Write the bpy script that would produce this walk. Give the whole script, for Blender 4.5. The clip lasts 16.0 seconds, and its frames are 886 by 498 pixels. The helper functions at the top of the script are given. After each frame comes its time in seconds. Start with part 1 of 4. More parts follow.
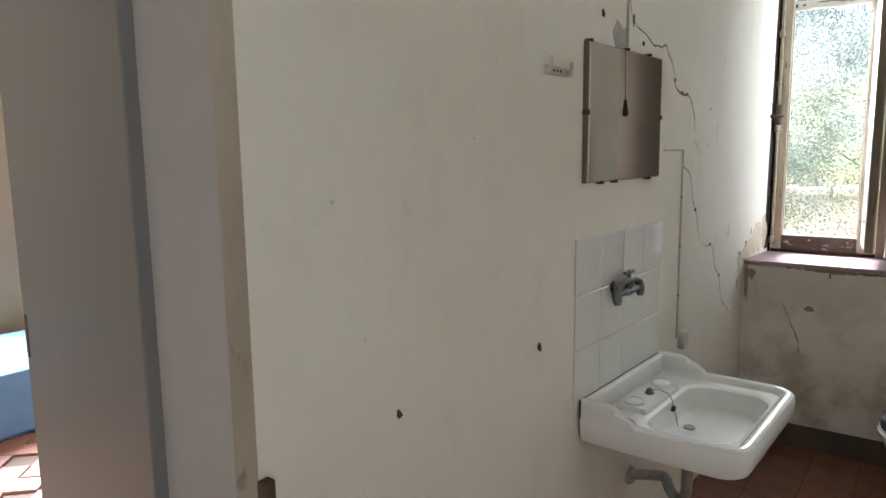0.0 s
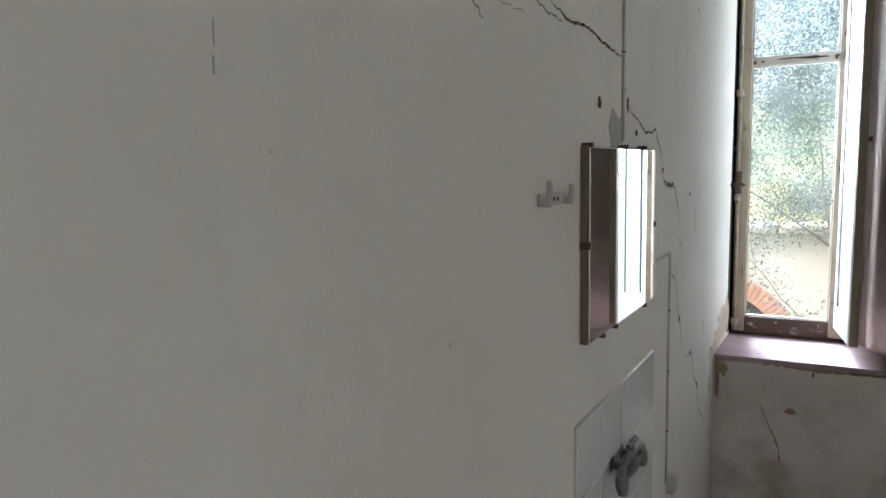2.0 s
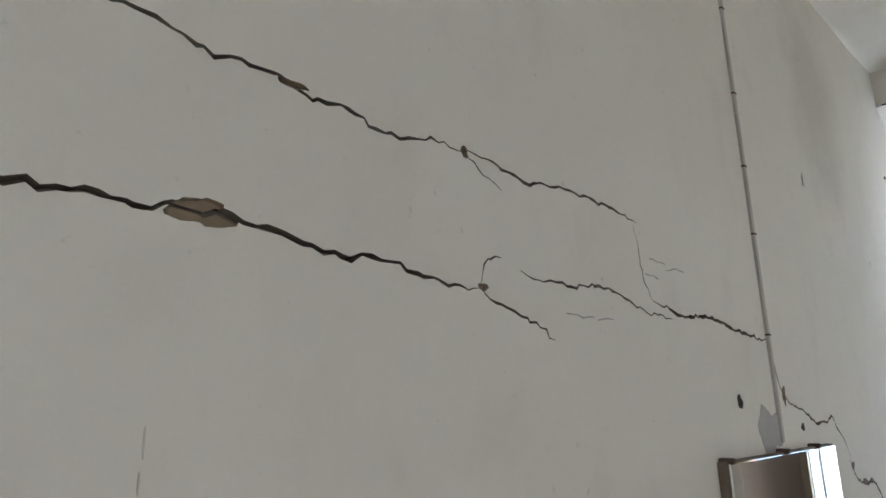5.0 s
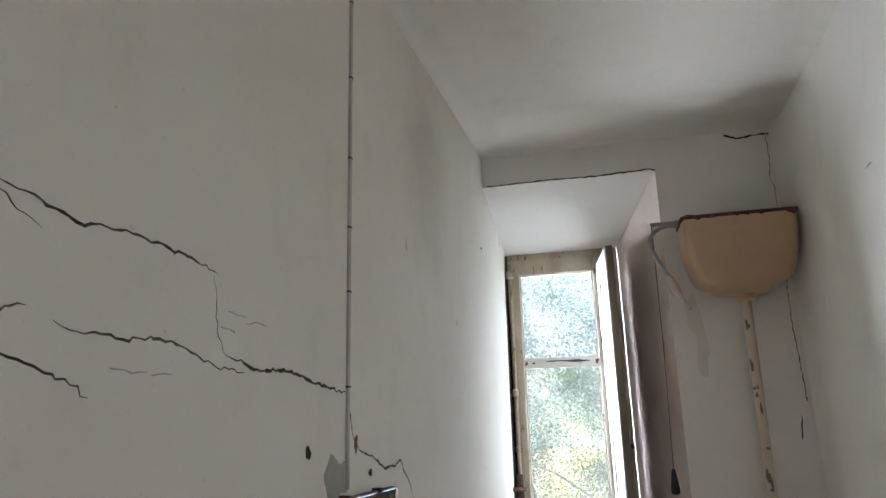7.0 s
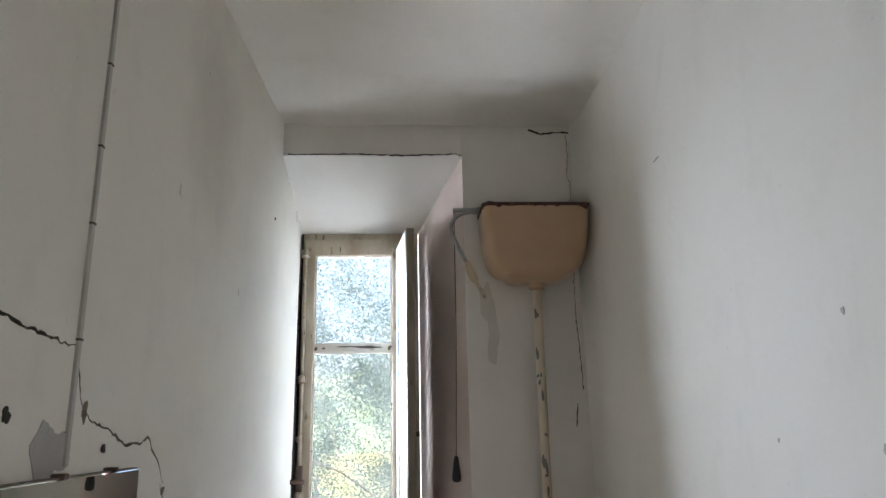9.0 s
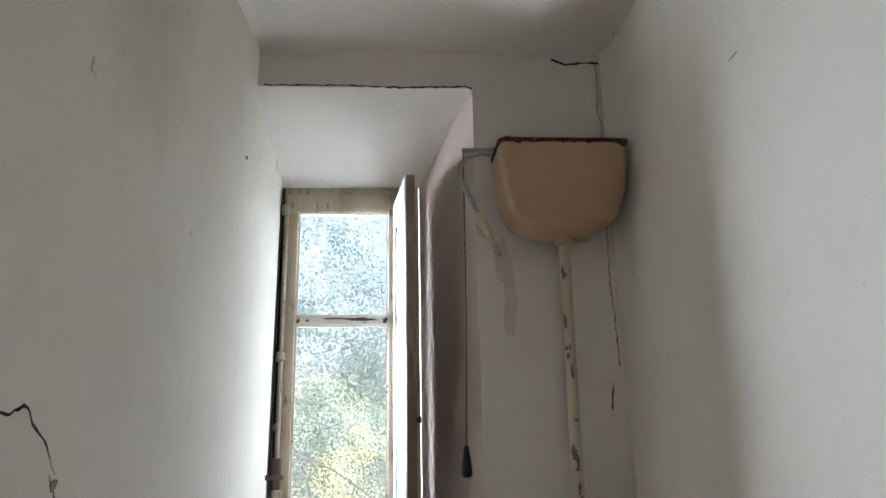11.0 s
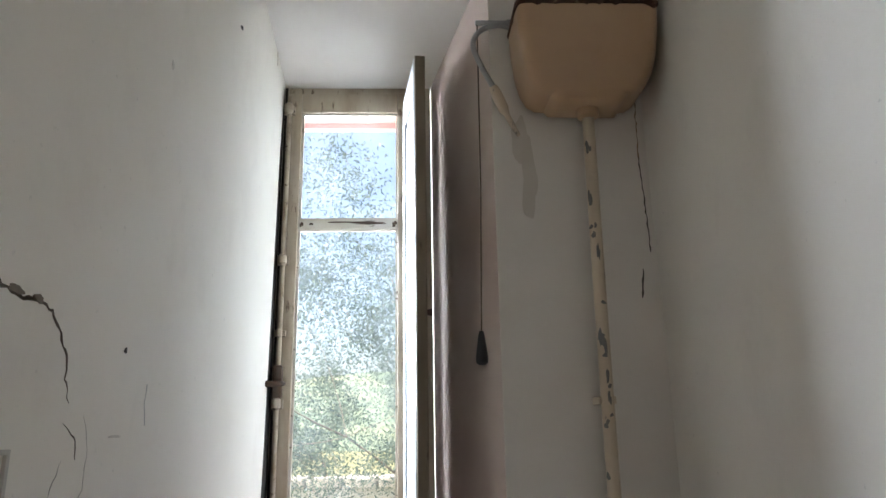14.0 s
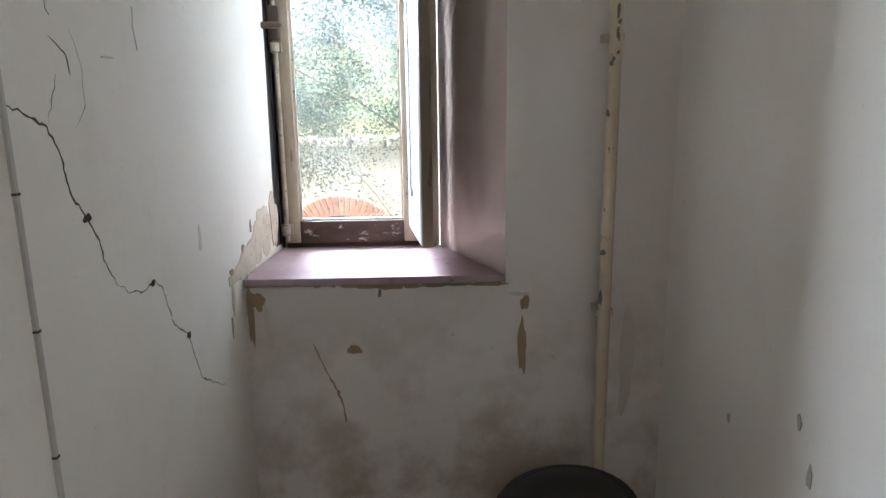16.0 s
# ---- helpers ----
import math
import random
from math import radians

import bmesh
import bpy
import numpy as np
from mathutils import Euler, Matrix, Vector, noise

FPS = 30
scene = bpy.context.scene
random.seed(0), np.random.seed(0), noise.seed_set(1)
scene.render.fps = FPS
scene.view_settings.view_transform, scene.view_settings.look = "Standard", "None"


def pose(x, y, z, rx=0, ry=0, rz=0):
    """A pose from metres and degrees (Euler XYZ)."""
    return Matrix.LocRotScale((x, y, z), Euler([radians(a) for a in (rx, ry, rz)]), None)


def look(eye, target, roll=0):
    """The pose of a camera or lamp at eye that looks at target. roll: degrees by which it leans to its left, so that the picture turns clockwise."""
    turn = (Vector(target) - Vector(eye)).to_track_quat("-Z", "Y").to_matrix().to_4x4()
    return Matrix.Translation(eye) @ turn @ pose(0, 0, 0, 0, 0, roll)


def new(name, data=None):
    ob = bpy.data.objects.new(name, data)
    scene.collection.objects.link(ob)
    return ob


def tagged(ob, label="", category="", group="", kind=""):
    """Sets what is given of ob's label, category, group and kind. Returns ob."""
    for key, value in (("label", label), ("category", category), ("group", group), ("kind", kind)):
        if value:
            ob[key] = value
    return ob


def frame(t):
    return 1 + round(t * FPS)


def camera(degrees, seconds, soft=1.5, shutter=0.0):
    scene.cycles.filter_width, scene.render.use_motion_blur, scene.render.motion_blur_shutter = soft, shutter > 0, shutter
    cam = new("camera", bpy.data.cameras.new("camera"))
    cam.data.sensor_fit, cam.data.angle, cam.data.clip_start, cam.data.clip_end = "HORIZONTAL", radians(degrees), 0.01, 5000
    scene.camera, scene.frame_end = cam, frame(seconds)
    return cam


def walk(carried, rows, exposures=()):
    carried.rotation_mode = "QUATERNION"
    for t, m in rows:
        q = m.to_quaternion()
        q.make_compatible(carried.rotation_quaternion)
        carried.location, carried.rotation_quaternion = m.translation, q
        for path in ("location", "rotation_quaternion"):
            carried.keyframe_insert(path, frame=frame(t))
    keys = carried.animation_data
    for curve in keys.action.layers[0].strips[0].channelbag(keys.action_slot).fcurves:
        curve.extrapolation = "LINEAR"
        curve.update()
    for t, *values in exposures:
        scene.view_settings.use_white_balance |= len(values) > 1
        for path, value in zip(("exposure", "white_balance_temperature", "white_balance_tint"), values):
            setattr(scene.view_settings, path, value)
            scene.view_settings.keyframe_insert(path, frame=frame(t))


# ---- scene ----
cam = camera(66.2, 16.0)
METRES, EYE, TILT, LEAN, TURN = 2.65, 1.39, 0.0, 0.0, 36.4
ROWS = [
    (0.0, 0.0, 0.0, 0.0, -0.11, -8.15, 0.77),
    (0.5, -0.0201, 0.0855, 0.0183, -6.02, -8.16, 0.89),
    (1.0, -0.022, 0.1537, 0.0434, -9.38, -8.16, 1.03),
    (1.5, -0.0222, 0.2147, 0.0761, -10.08, -8.03, 1.14),
    (2.0, -0.0247, 0.2662, 0.1041, -8.51, -6.8, 1.23),
    (2.5, -0.0288, 0.2937, 0.1178, -5.98, -5.62, 1.17),
    (3.0, -0.0302, 0.3081, 0.13, -0.32, 0.6, 1.08),
    (5.5, 0.0547, 0.3138, 0.158, 5.66, 14.68, 1.39),
    (6.0, 0.0675, 0.3086, 0.1618, -4.8, 14.82, 1.48),
    (6.5, 0.0763, 0.3051, 0.1646, -14.3, 14.81, 1.57),
    (7.0, 0.0823, 0.3086, 0.1697, -22.7, 14.72, 1.51),
    (7.5, 0.0952, 0.3097, 0.1718, -29.72, 14.66, 1.41),
    (8.0, 0.1037, 0.3116, 0.1668, -34.94, 14.69, 1.33),
    (8.5, 0.107, 0.3305, 0.1566, -38.19, 14.66, 1.29),
    (9.0, 0.1278, 0.3664, 0.1437, -39.68, 14.66, 1.21),
    (11.5, 0.2658, 0.5583, 0.1158, -40.07, 14.61, 1.05),
    (12.0, 0.2985, 0.5835, 0.0986, -40.11, 14.66, 1.02),
    (12.5, 0.3136, 0.5924, 0.0728, -40.09, 14.75, 1.0),
    (13.0, 0.3181, 0.5975, 0.0401, -39.82, 14.86, 1.01),
    (13.5, 0.311, 0.6075, 0.0231, -39.18, 14.92, 0.99),
    (14.0, 0.3083, 0.5987, 0.0063, -38.51, 14.69, 0.94),
    (14.5, 0.3038, 0.6004, -0.0017, -37.98, 12.94, 0.89),
    (15.0, 0.3, 0.5994, -0.0044, -37.7, 8.04, 0.88),
    (15.5, 0.3065, 0.597, -0.0116, -37.75, -0.96, 0.86),
    (16.0, 0.3188, 0.6049, -0.0251, -37.97, -12.61, 0.79),
]
walk(cam, [(t, pose(0, 0, EYE, TILT, LEAN, TURN) @ pose(METRES * x, METRES * y, METRES * z, 90 + pitch, roll, yaw)) for t, x, y, z, yaw, pitch, roll in ROWS],
     exposures=[(0.0, 3.65, 6900, 16), (0.6, 3.65, 6900, 16), (1.2, 3.45, 6600, 16), (2.5, 3.22, 6350, 16), (5.5, 3.82, 6250, 17), (7.0, 3.42, 6450, 18), (9.0, 3.32, 6450, 18), (12.0, 3.25, 6600, 18), (14.0, 3.2, 6600, 18), (16.0, 3.5, 6400, 18)])


# ---- world, sun, large lights ----
world = bpy.data.worlds.new("sky")
scene.world = world
world.use_nodes = True
wn, wl = world.node_tree.nodes, world.node_tree.links
sky = wn.new("ShaderNodeTexSky")
sky.sky_type = "NISHITA"
sky.sun_disc = False
SUN_EL, SUN_AZ = radians(50), radians(258)
sky.sun_elevation, sky.sun_rotation = SUN_EL, SUN_AZ
sky.air_density, sky.dust_density = 1.0, 3.0
wn["Background"].inputs["Strength"].default_value = 0.043
wl.new(sky.outputs["Color"], wn["Background"].inputs["Color"])

sun_lamp = new("sun", bpy.data.lights.new("sun", "SUN"))
sun_lamp.data.energy, sun_lamp.data.angle, sun_lamp.data.color = 1.8, radians(12), (1.0, 0.95, 0.86)
to_sun = Vector((math.sin(SUN_AZ) * math.cos(SUN_EL), math.cos(SUN_AZ) * math.cos(SUN_EL), math.sin(SUN_EL)))
sun_lamp.matrix_world = look(to_sun * 30, (0, 0, 0))

# daylight that enters the next room by its own window
door_light = new("next_room_window_light", bpy.data.lights.new("next_room_window_light", "AREA"))
door_light.data.shape, door_light.data.size, door_light.data.size_y = "RECTANGLE", 0.5, 1.5
door_light.data.energy, door_light.data.color = 50.0, (0.70, 0.84, 1.0)
door_light.matrix_world = look((-4.9, 1.5, 1.6), (-1.0, 0.2, 1.5))

# added area lamp, unseen outside the bathroom window, stands in for sky light
sky_fill = new("window_sky_light", bpy.data.lights.new("window_sky_light", "AREA"))
sky_fill.data.shape, sky_fill.data.size, sky_fill.data.size_y = "RECTANGLE", 1.6, 1.3
sky_fill.data.energy, sky_fill.data.color = 60.0, (0.76, 0.89, 1.0)
sky_fill.matrix_world = look((-1.35, 5.0, 2.15), (-0.45, 4.1, 1.45))


# ---- materials ----
def nodes_of(name, rough=0.6, metal=0.0):
    m = bpy.data.materials.new(name)
    m.use_nodes = True
    nt = m.node_tree
    b = nt.nodes["Principled BSDF"]
    b.inputs["Roughness"].default_value, b.inputs["Metallic"].default_value = rough, metal
    return m, nt, b


def coords(nt):
    c = nt.nodes.new("ShaderNodeNewGeometry")
    return c.outputs["Position"]


def noise_tex(nt, scale, detail=5.0, rough=0.6, stretch=None):
    n = nt.nodes.new("ShaderNodeTexNoise")
    n.inputs["Scale"].default_value, n.inputs["Detail"].default_value, n.inputs["Roughness"].default_value = scale, detail, rough
    src = coords(nt)
    if stretch:
        mp = nt.nodes.new("ShaderNodeMapping")
        mp.inputs["Scale"].default_value = stretch
        nt.links.new(src, mp.inputs["Vector"])
        src = mp.outputs["Vector"]
    nt.links.new(src, n.inputs["Vector"])
    return n.outputs["Fac"]


def ramp(nt, fac, a, b):
    r = nt.nodes.new("ShaderNodeMapRange")
    r.inputs["From Min"].default_value, r.inputs["From Max"].default_value = a, b
    nt.links.new(fac, r.inputs["Value"])
    return r.outputs["Result"]


def mixed(nt, fac, a, b):
    mx = nt.nodes.new("ShaderNodeMix")
    mx.data_type = "RGBA"
    for sock, val in ((mx.inputs[0], fac), (mx.inputs[6], a), (mx.inputs[7], b)):
        if isinstance(val, tuple):
            sock.default_value = (*val, 1.0)
        elif isinstance(val, float):
            sock.default_value = val
        else:
            nt.links.new(val, sock)
    return mx.outputs[2]


def scaled(nt, fac, k):
    mu = nt.nodes.new("ShaderNodeMath")
    mu.operation = "MULTIPLY"
    mu.inputs[1].default_value = k
    nt.links.new(fac, mu.inputs[0])
    return mu.outputs[0]


def bumped(nt, b, fac, strength=0.2, dist=0.002):
    bp = nt.nodes.new("ShaderNodeBump")
    bp.inputs["Strength"].default_value, bp.inputs["Distance"].default_value = strength, dist
    nt.links.new(fac, bp.inputs["Height"])
    nt.links.new(bp.outputs["Normal"], b.inputs["Normal"])


def paint(name, base, second, third=None, rough=0.6, metal=0.0, scales=(3.0, 40.0), bump=0.15, dist=0.002, amount=0.6, stretch=None):
    """A base colour with broad patches of a second and fine specks of a third."""
    m, nt, b = nodes_of(name, rough, metal)
    broad, fine = noise_tex(nt, scales[0], 4, 0.55, stretch), noise_tex(nt, scales[1], 6, 0.65, stretch)
    c = mixed(nt, scaled(nt, ramp(nt, broad, 0.42, 0.72), amount), base, second)
    if third:
        c = mixed(nt, ramp(nt, fine, 0.6, 0.68), c, third)
    nt.links.new(c, b.inputs["Base Color"])
    bumped(nt, b, fine, bump, dist)
    return m


def plaster(name, base, second, rough=0.8, hollow=0.5, darker=None):
    """Hand-trowelled plaster: soft hollows, cloudy tone, fine grain."""
    m, nt, b = nodes_of(name, rough)
    cloud, patch = noise_tex(nt, 1.5, 4, 0.55), noise_tex(nt, 7.0, 5, 0.6, (1, 1, 0.6))
    c = mixed(nt, scaled(nt, ramp(nt, cloud, 0.4, 0.72), 0.7), base, second)
    c = mixed(nt, scaled(nt, ramp(nt, patch, 0.55, 0.75), 0.35), c, tuple(0.86 * v for v in second))
    c = mixed(nt, scaled(nt, ramp(nt, noise_tex(nt, 55.0, 3, 0.5), 0.7, 0.78), 0.35), c, tuple(0.6 * v for v in second))
    # darkens one ragged soft-edged oval, given by its centre and radii
    if darker:
        off, dist = nt.nodes.new("ShaderNodeMapping"), nt.nodes.new("ShaderNodeVectorMath")
        off.inputs["Location"].default_value = tuple(-v / r for v, r in zip(*darker))
        off.inputs["Scale"].default_value = tuple(1 / r for r in darker[1])
        dist.operation = "LENGTH"
        nt.links.new(coords(nt), off.inputs["Vector"])
        nt.links.new(off.outputs["Vector"], dist.inputs[0])
        edge = nt.nodes.new("ShaderNodeMath")
        edge.operation = "ADD"
        nt.links.new(dist.outputs["Value"], edge.inputs[0])
        nt.links.new(scaled(nt, noise_tex(nt, 6.0, 5, 0.6), 1.1), edge.inputs[1])
        c = mixed(nt, scaled(nt, ramp(nt, edge.outputs[0], 1.6, 0.85), 0.5), c, (0.52, 0.475, 0.4))
    nt.links.new(c, b.inputs["Base Color"])
    low, fine = nt.nodes.new("ShaderNodeBump"), nt.nodes.new("ShaderNodeBump")
    low.inputs["Strength"].default_value, low.inputs["Distance"].default_value = hollow, 0.012
    fine.inputs["Strength"].default_value, fine.inputs["Distance"].default_value = 0.25, 0.003
    nt.links.new(noise_tex(nt, 4.5, 2, 0.45, (1, 1, 0.45)), low.inputs["Height"])
    nt.links.new(noise_tex(nt, 24.0, 5, 0.6), fine.inputs["Height"])
    nt.links.new(low.outputs["Normal"], fine.inputs["Normal"])
    nt.links.new(fine.outputs["Normal"], b.inputs["Normal"])
    return m


# PLASTER has one darker oval high on the long wall
PLASTER = plaster("plaster_cream", (0.79, 0.748, 0.655), (0.74, 0.69, 0.585), darker=((-0.84, 2.82, 2.66), (0.5, 0.27, 0.4)))
PLASTER_R = plaster("plaster_white", (0.79, 0.76, 0.692), (0.74, 0.70, 0.62))
CEILING = plaster("ceiling_plaster", (0.79, 0.757, 0.68), (0.72, 0.675, 0.585), 0.85, 0.6)


def stained_plaster():
    """Cream plaster with damp brown patches along its foot."""
    m, nt, b = nodes_of("plaster_stained", 0.8)
    darker = noise_tex(nt, 3.2, 6, 0.62)
    spots = noise_tex(nt, 14.0, 5, 0.7)
    sep = nt.nodes.new("ShaderNodeSeparateXYZ")
    nt.links.new(coords(nt), sep.inputs[0])
    low = ramp(nt, sep.outputs["Z"], 0.95, 0.15)
    mu = nt.nodes.new("ShaderNodeMath")
    mu.operation = "MULTIPLY"
    nt.links.new(ramp(nt, darker, 0.44, 0.6), mu.inputs[0])
    nt.links.new(low, mu.inputs[1])
    c = mixed(nt, scaled(nt, ramp(nt, noise_tex(nt, 1.7), 0.4, 0.7), 0.6), (0.77, 0.735, 0.675), (0.7, 0.655, 0.58))
    c = mixed(nt, scaled(nt, mu.outputs[0], 0.75), c, (0.36, 0.27, 0.18))
    mu2 = nt.nodes.new("ShaderNodeMath")
    mu2.operation = "MULTIPLY"
    nt.links.new(ramp(nt, spots, 0.66, 0.72), mu2.inputs[0])
    nt.links.new(low, mu2.inputs[1])
    c = mixed(nt, scaled(nt, mu2.outputs[0], 0.6), c, (0.3, 0.23, 0.16))
    nt.links.new(c, b.inputs["Base Color"])
    bumped(nt, b, noise_tex(nt, 24.0, 6), 0.3, 0.003)
    return m


PLASTER_W = stained_plaster()
PALERAW = paint("crumbled_plaster", (0.62, 0.53, 0.4), (0.46, 0.37, 0.26), (0.24, 0.18, 0.12), 0.95, 0, (16.0, 40.0), 0.8, 0.006)
RAW = paint("bare_plaster", (0.34, 0.26, 0.165), (0.24, 0.17, 0.11), None, 0.95, 0, (12.0, 60.0), 0.6, 0.004)
GREY_STAIN = paint("grey_cement_smear", (0.4, 0.38, 0.34), (0.5, 0.48, 0.44), None, 0.9, 0, (12.0, 60.0), 0.4, 0.002)
BROWN_STAIN = paint("brown_stain", (0.3, 0.22, 0.13), (0.4, 0.31, 0.2), None, 0.8, 0, (15.0, 60.0), 0.3, 0.002)
PALE_STAIN = paint("pale_drip_stain", (0.6, 0.555, 0.475), (0.66, 0.62, 0.55), None, 0.8, 0, (10.0, 50.0), 0.2, 0.002)
PENCIL = paint("grey_scuff", (0.42, 0.4, 0.36), (0.54, 0.52, 0.48), None, 0.9)
CRACKDIRT = paint("crack_dirt", (0.22, 0.18, 0.135), (0.12, 0.095, 0.07), None, 0.95, 0, (20.0, 90.0), 0.5, 0.003)
HOLE = paint("dark_hole", (0.03, 0.025, 0.02), (0.06, 0.05, 0.04), None, 0.95)
CERAMIC = paint("white_glazed_ceramic", (0.86, 0.86, 0.84), (0.82, 0.815, 0.78), None, 0.08, 0, (4.0, 30.0), 0.02, 0.001)
TILE = paint("white_glazed_tile", (0.78, 0.78, 0.74), (0.72, 0.72, 0.67), None, 0.07, 0, (7.0, 30.0), 0.03, 0.001)
GROUT = paint("grey_grout", (0.62, 0.6, 0.55), (0.48, 0.45, 0.4), None, 0.9, 0, (20.0, 80.0), 0.4, 0.002)
CHROME = paint("dull_chrome", (0.42, 0.43, 0.42), (0.2, 0.2, 0.19), (0.1, 0.09, 0.08), 0.3, 0.9, (20.0, 70.0), 0.2, 0.001)
TAPMETAL = paint("tarnished_chrome", (0.2, 0.2, 0.19), (0.1, 0.1, 0.09), (0.05, 0.045, 0.04), 0.35, 0.85, (25.0, 80.0), 0.3, 0.001)
DARKMETAL = paint("dark_old_metal", (0.085, 0.06, 0.045), (0.17, 0.095, 0.05), None, 0.6, 0.45, (30.0, 90.0), 0.3, 0.001)
LEAD = paint("grey_lead_pipe", (0.36, 0.36, 0.35), (0.24, 0.24, 0.23), None, 0.5, 0.4, (20.0, 60.0), 0.2, 0.001)
DARKPATCH = paint("bare_dark_pipe", (0.14, 0.135, 0.13), (0.2, 0.18, 0.16), None, 0.6, 0.2, (30.0, 80.0), 0.3, 0.001)
SKIRT = paint("dark_skirting", (0.1, 0.075, 0.055), (0.16, 0.12, 0.085), None, 0.7, 0, (6.0, 40.0), 0.3, 0.002)
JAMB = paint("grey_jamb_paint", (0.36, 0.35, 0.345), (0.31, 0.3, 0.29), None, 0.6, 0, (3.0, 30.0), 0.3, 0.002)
# wall edge: a shadow strip put into the brown colour, with worn specks
SHADED_WORN_EDGE = paint("shaded_worn_plaster", (0.4, 0.35, 0.28), (0.27, 0.22, 0.17), (0.2, 0.16, 0.12), 0.9, 0, (5.0, 22.0), 0.6, 0.004, 0.8, (1, 1, 0.35))
WOODEDGE = paint("dark_wood_edge", (0.17, 0.13, 0.09), (0.3, 0.24, 0.17), None, 0.6, 0, (8.0, 50.0), 0.2, 0.001, stretch=(1, 1, 0.2))
MIRROR, _nt, _b = nodes_of("mirror_silver", 0.015, 1.0)
_b.inputs["Base Color"].default_value = (0.86, 0.87, 0.84, 1)
OLDPAINT = paint("peeling_cream_paint", (0.45, 0.38, 0.275), (0.28, 0.21, 0.135), (0.1, 0.06, 0.035), 0.55, 0, (9.0, 34.0), 0.6, 0.003, 0.9, (1, 1, 0.3))
ROTTEN = paint("rotten_brown_paint", (0.05, 0.028, 0.016), (0.11, 0.065, 0.038), (0.58, 0.52, 0.42), 0.6, 0, (14.0, 26.0), 0.7, 0.004, 0.8, (0.5, 1, 1))
RAILPAINT = paint("chipped_white_paint", (0.62, 0.58, 0.5), (0.5, 0.44, 0.35), (0.12, 0.08, 0.05), 0.5, 0, (9.0, 20.0), 0.4, 0.003, 0.7, (0.5, 1, 1.5))
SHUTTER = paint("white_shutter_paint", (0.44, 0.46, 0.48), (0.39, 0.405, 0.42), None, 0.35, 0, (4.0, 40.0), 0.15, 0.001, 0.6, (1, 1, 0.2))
SHUTEDGE = paint("worn_shutter_edge", (0.2, 0.16, 0.11), (0.34, 0.28, 0.2), (0.08, 0.06, 0.04), 0.6, 0, (9.0, 30.0), 0.4, 0.002, 0.8, (1, 1, 0.2))
PINK = paint("pink_painted_sill", (0.4, 0.275, 0.285), (0.48, 0.37, 0.375), (0.24, 0.16, 0.13), 0.65, 0, (6.0, 26.0), 0.2, 0.002)
# recess plaster with shutter shade and pink sill bounce put into its colour
SHADED_REVEAL = paint("shaded_reveal_plaster", (0.56, 0.47, 0.41), (0.42, 0.28, 0.23), None, 0.7, 0, (2.2, 22.0), 0.2, 0.002, 0.55)
TANK = paint("beige_cistern_paint", (0.5, 0.33, 0.195), (0.42, 0.265, 0.15), None, 0.4, 0, (5.0, 18.0), 0.25, 0.003, 0.6)
RUST = paint("flaked_rust", (0.07, 0.03, 0.02), (0.14, 0.06, 0.035), (0.3, 0.2, 0.12), 0.8, 0, (20.0, 40.0), 0.6, 0.003)
PIPEPAINT = paint("flaking_pipe_paint", (0.6, 0.5, 0.37), (0.5, 0.4, 0.28), (0.13, 0.12, 0.11), 0.5, 0, (8.0, 24.0), 0.5, 0.003, 0.6, (1, 1, 0.5))
PLASTIC = paint("yellowed_plastic", (0.6, 0.57, 0.5), (0.46, 0.42, 0.35), None, 0.4, 0, (10.0, 50.0), 0.1)
CORDGREY = paint("painted_cable_strip", (0.46, 0.43, 0.37), (0.58, 0.54, 0.47), None, 0.6, 0, (9.0, 50.0), 0.2, 0.001, 0.7)
BLACK = paint("black_plastic", (0.012, 0.011, 0.012), (0.02, 0.018, 0.018), None, 0.5, 0, (6.0, 40.0), 0.05)
# grey-white door paint, darkened so the leaf's shade sits in its colour
DOORPAINT = paint("shade_darkened_door_paint", (0.17, 0.167, 0.162), (0.145, 0.142, 0.137), None, 0.5, 0, (2.0, 30.0), 0.15, 0.001, 0.6, (1, 1, 0.2))
BLUEPAINT = paint("pale_blue_cotton", (0.08, 0.16, 0.27), (0.12, 0.21, 0.33), None, 0.85, 0, (5.0, 60.0), 0.3)
OCHRE = paint("warm_ochre_plaster", (0.27, 0.215, 0.15), (0.23, 0.18, 0.125), None, 0.8, 0, (2.0, 20.0), 0.2)


def random_tint(name, a, b, c, rough, bump=0.4, scale=30.0):
    """Terracotta and the like: each piece takes its own tone."""
    m, nt, bs = nodes_of(name, rough)
    info = nt.nodes.new("ShaderNodeObjectInfo")
    col = mixed(nt, info.outputs["Random"], a, b)
    col = mixed(nt, scaled(nt, ramp(nt, noise_tex(nt, 8.0), 0.5, 0.7), 0.7), col, c)
    nt.links.new(col, bs.inputs["Base Color"])
    bumped(nt, bs, noise_tex(nt, scale, 6), bump, 0.003)
    return m


COTTO = random_tint("terracotta_tile", (0.17, 0.075, 0.05), (0.24, 0.105, 0.065), (0.09, 0.05, 0.038), 0.5)
BRICKRED = random_tint("red_brick", (0.46, 0.2, 0.13), (0.56, 0.27, 0.17), (0.4, 0.3, 0.24), 0.8)
FLOORBRICK = random_tint("worn_floor_brick", (0.27, 0.11, 0.075), (0.36, 0.16, 0.105), (0.2, 0.11, 0.085), 0.7)
EAVERED = paint("faded_red_board", (0.2, 0.065, 0.05), (0.26, 0.1, 0.075), None, 0.7)
BED = paint("floor_mortar", (0.16, 0.1, 0.075), (0.1, 0.065, 0.05), None, 0.9)
GLASS, _nt, _b = nodes_of("window_glass", 0.0)
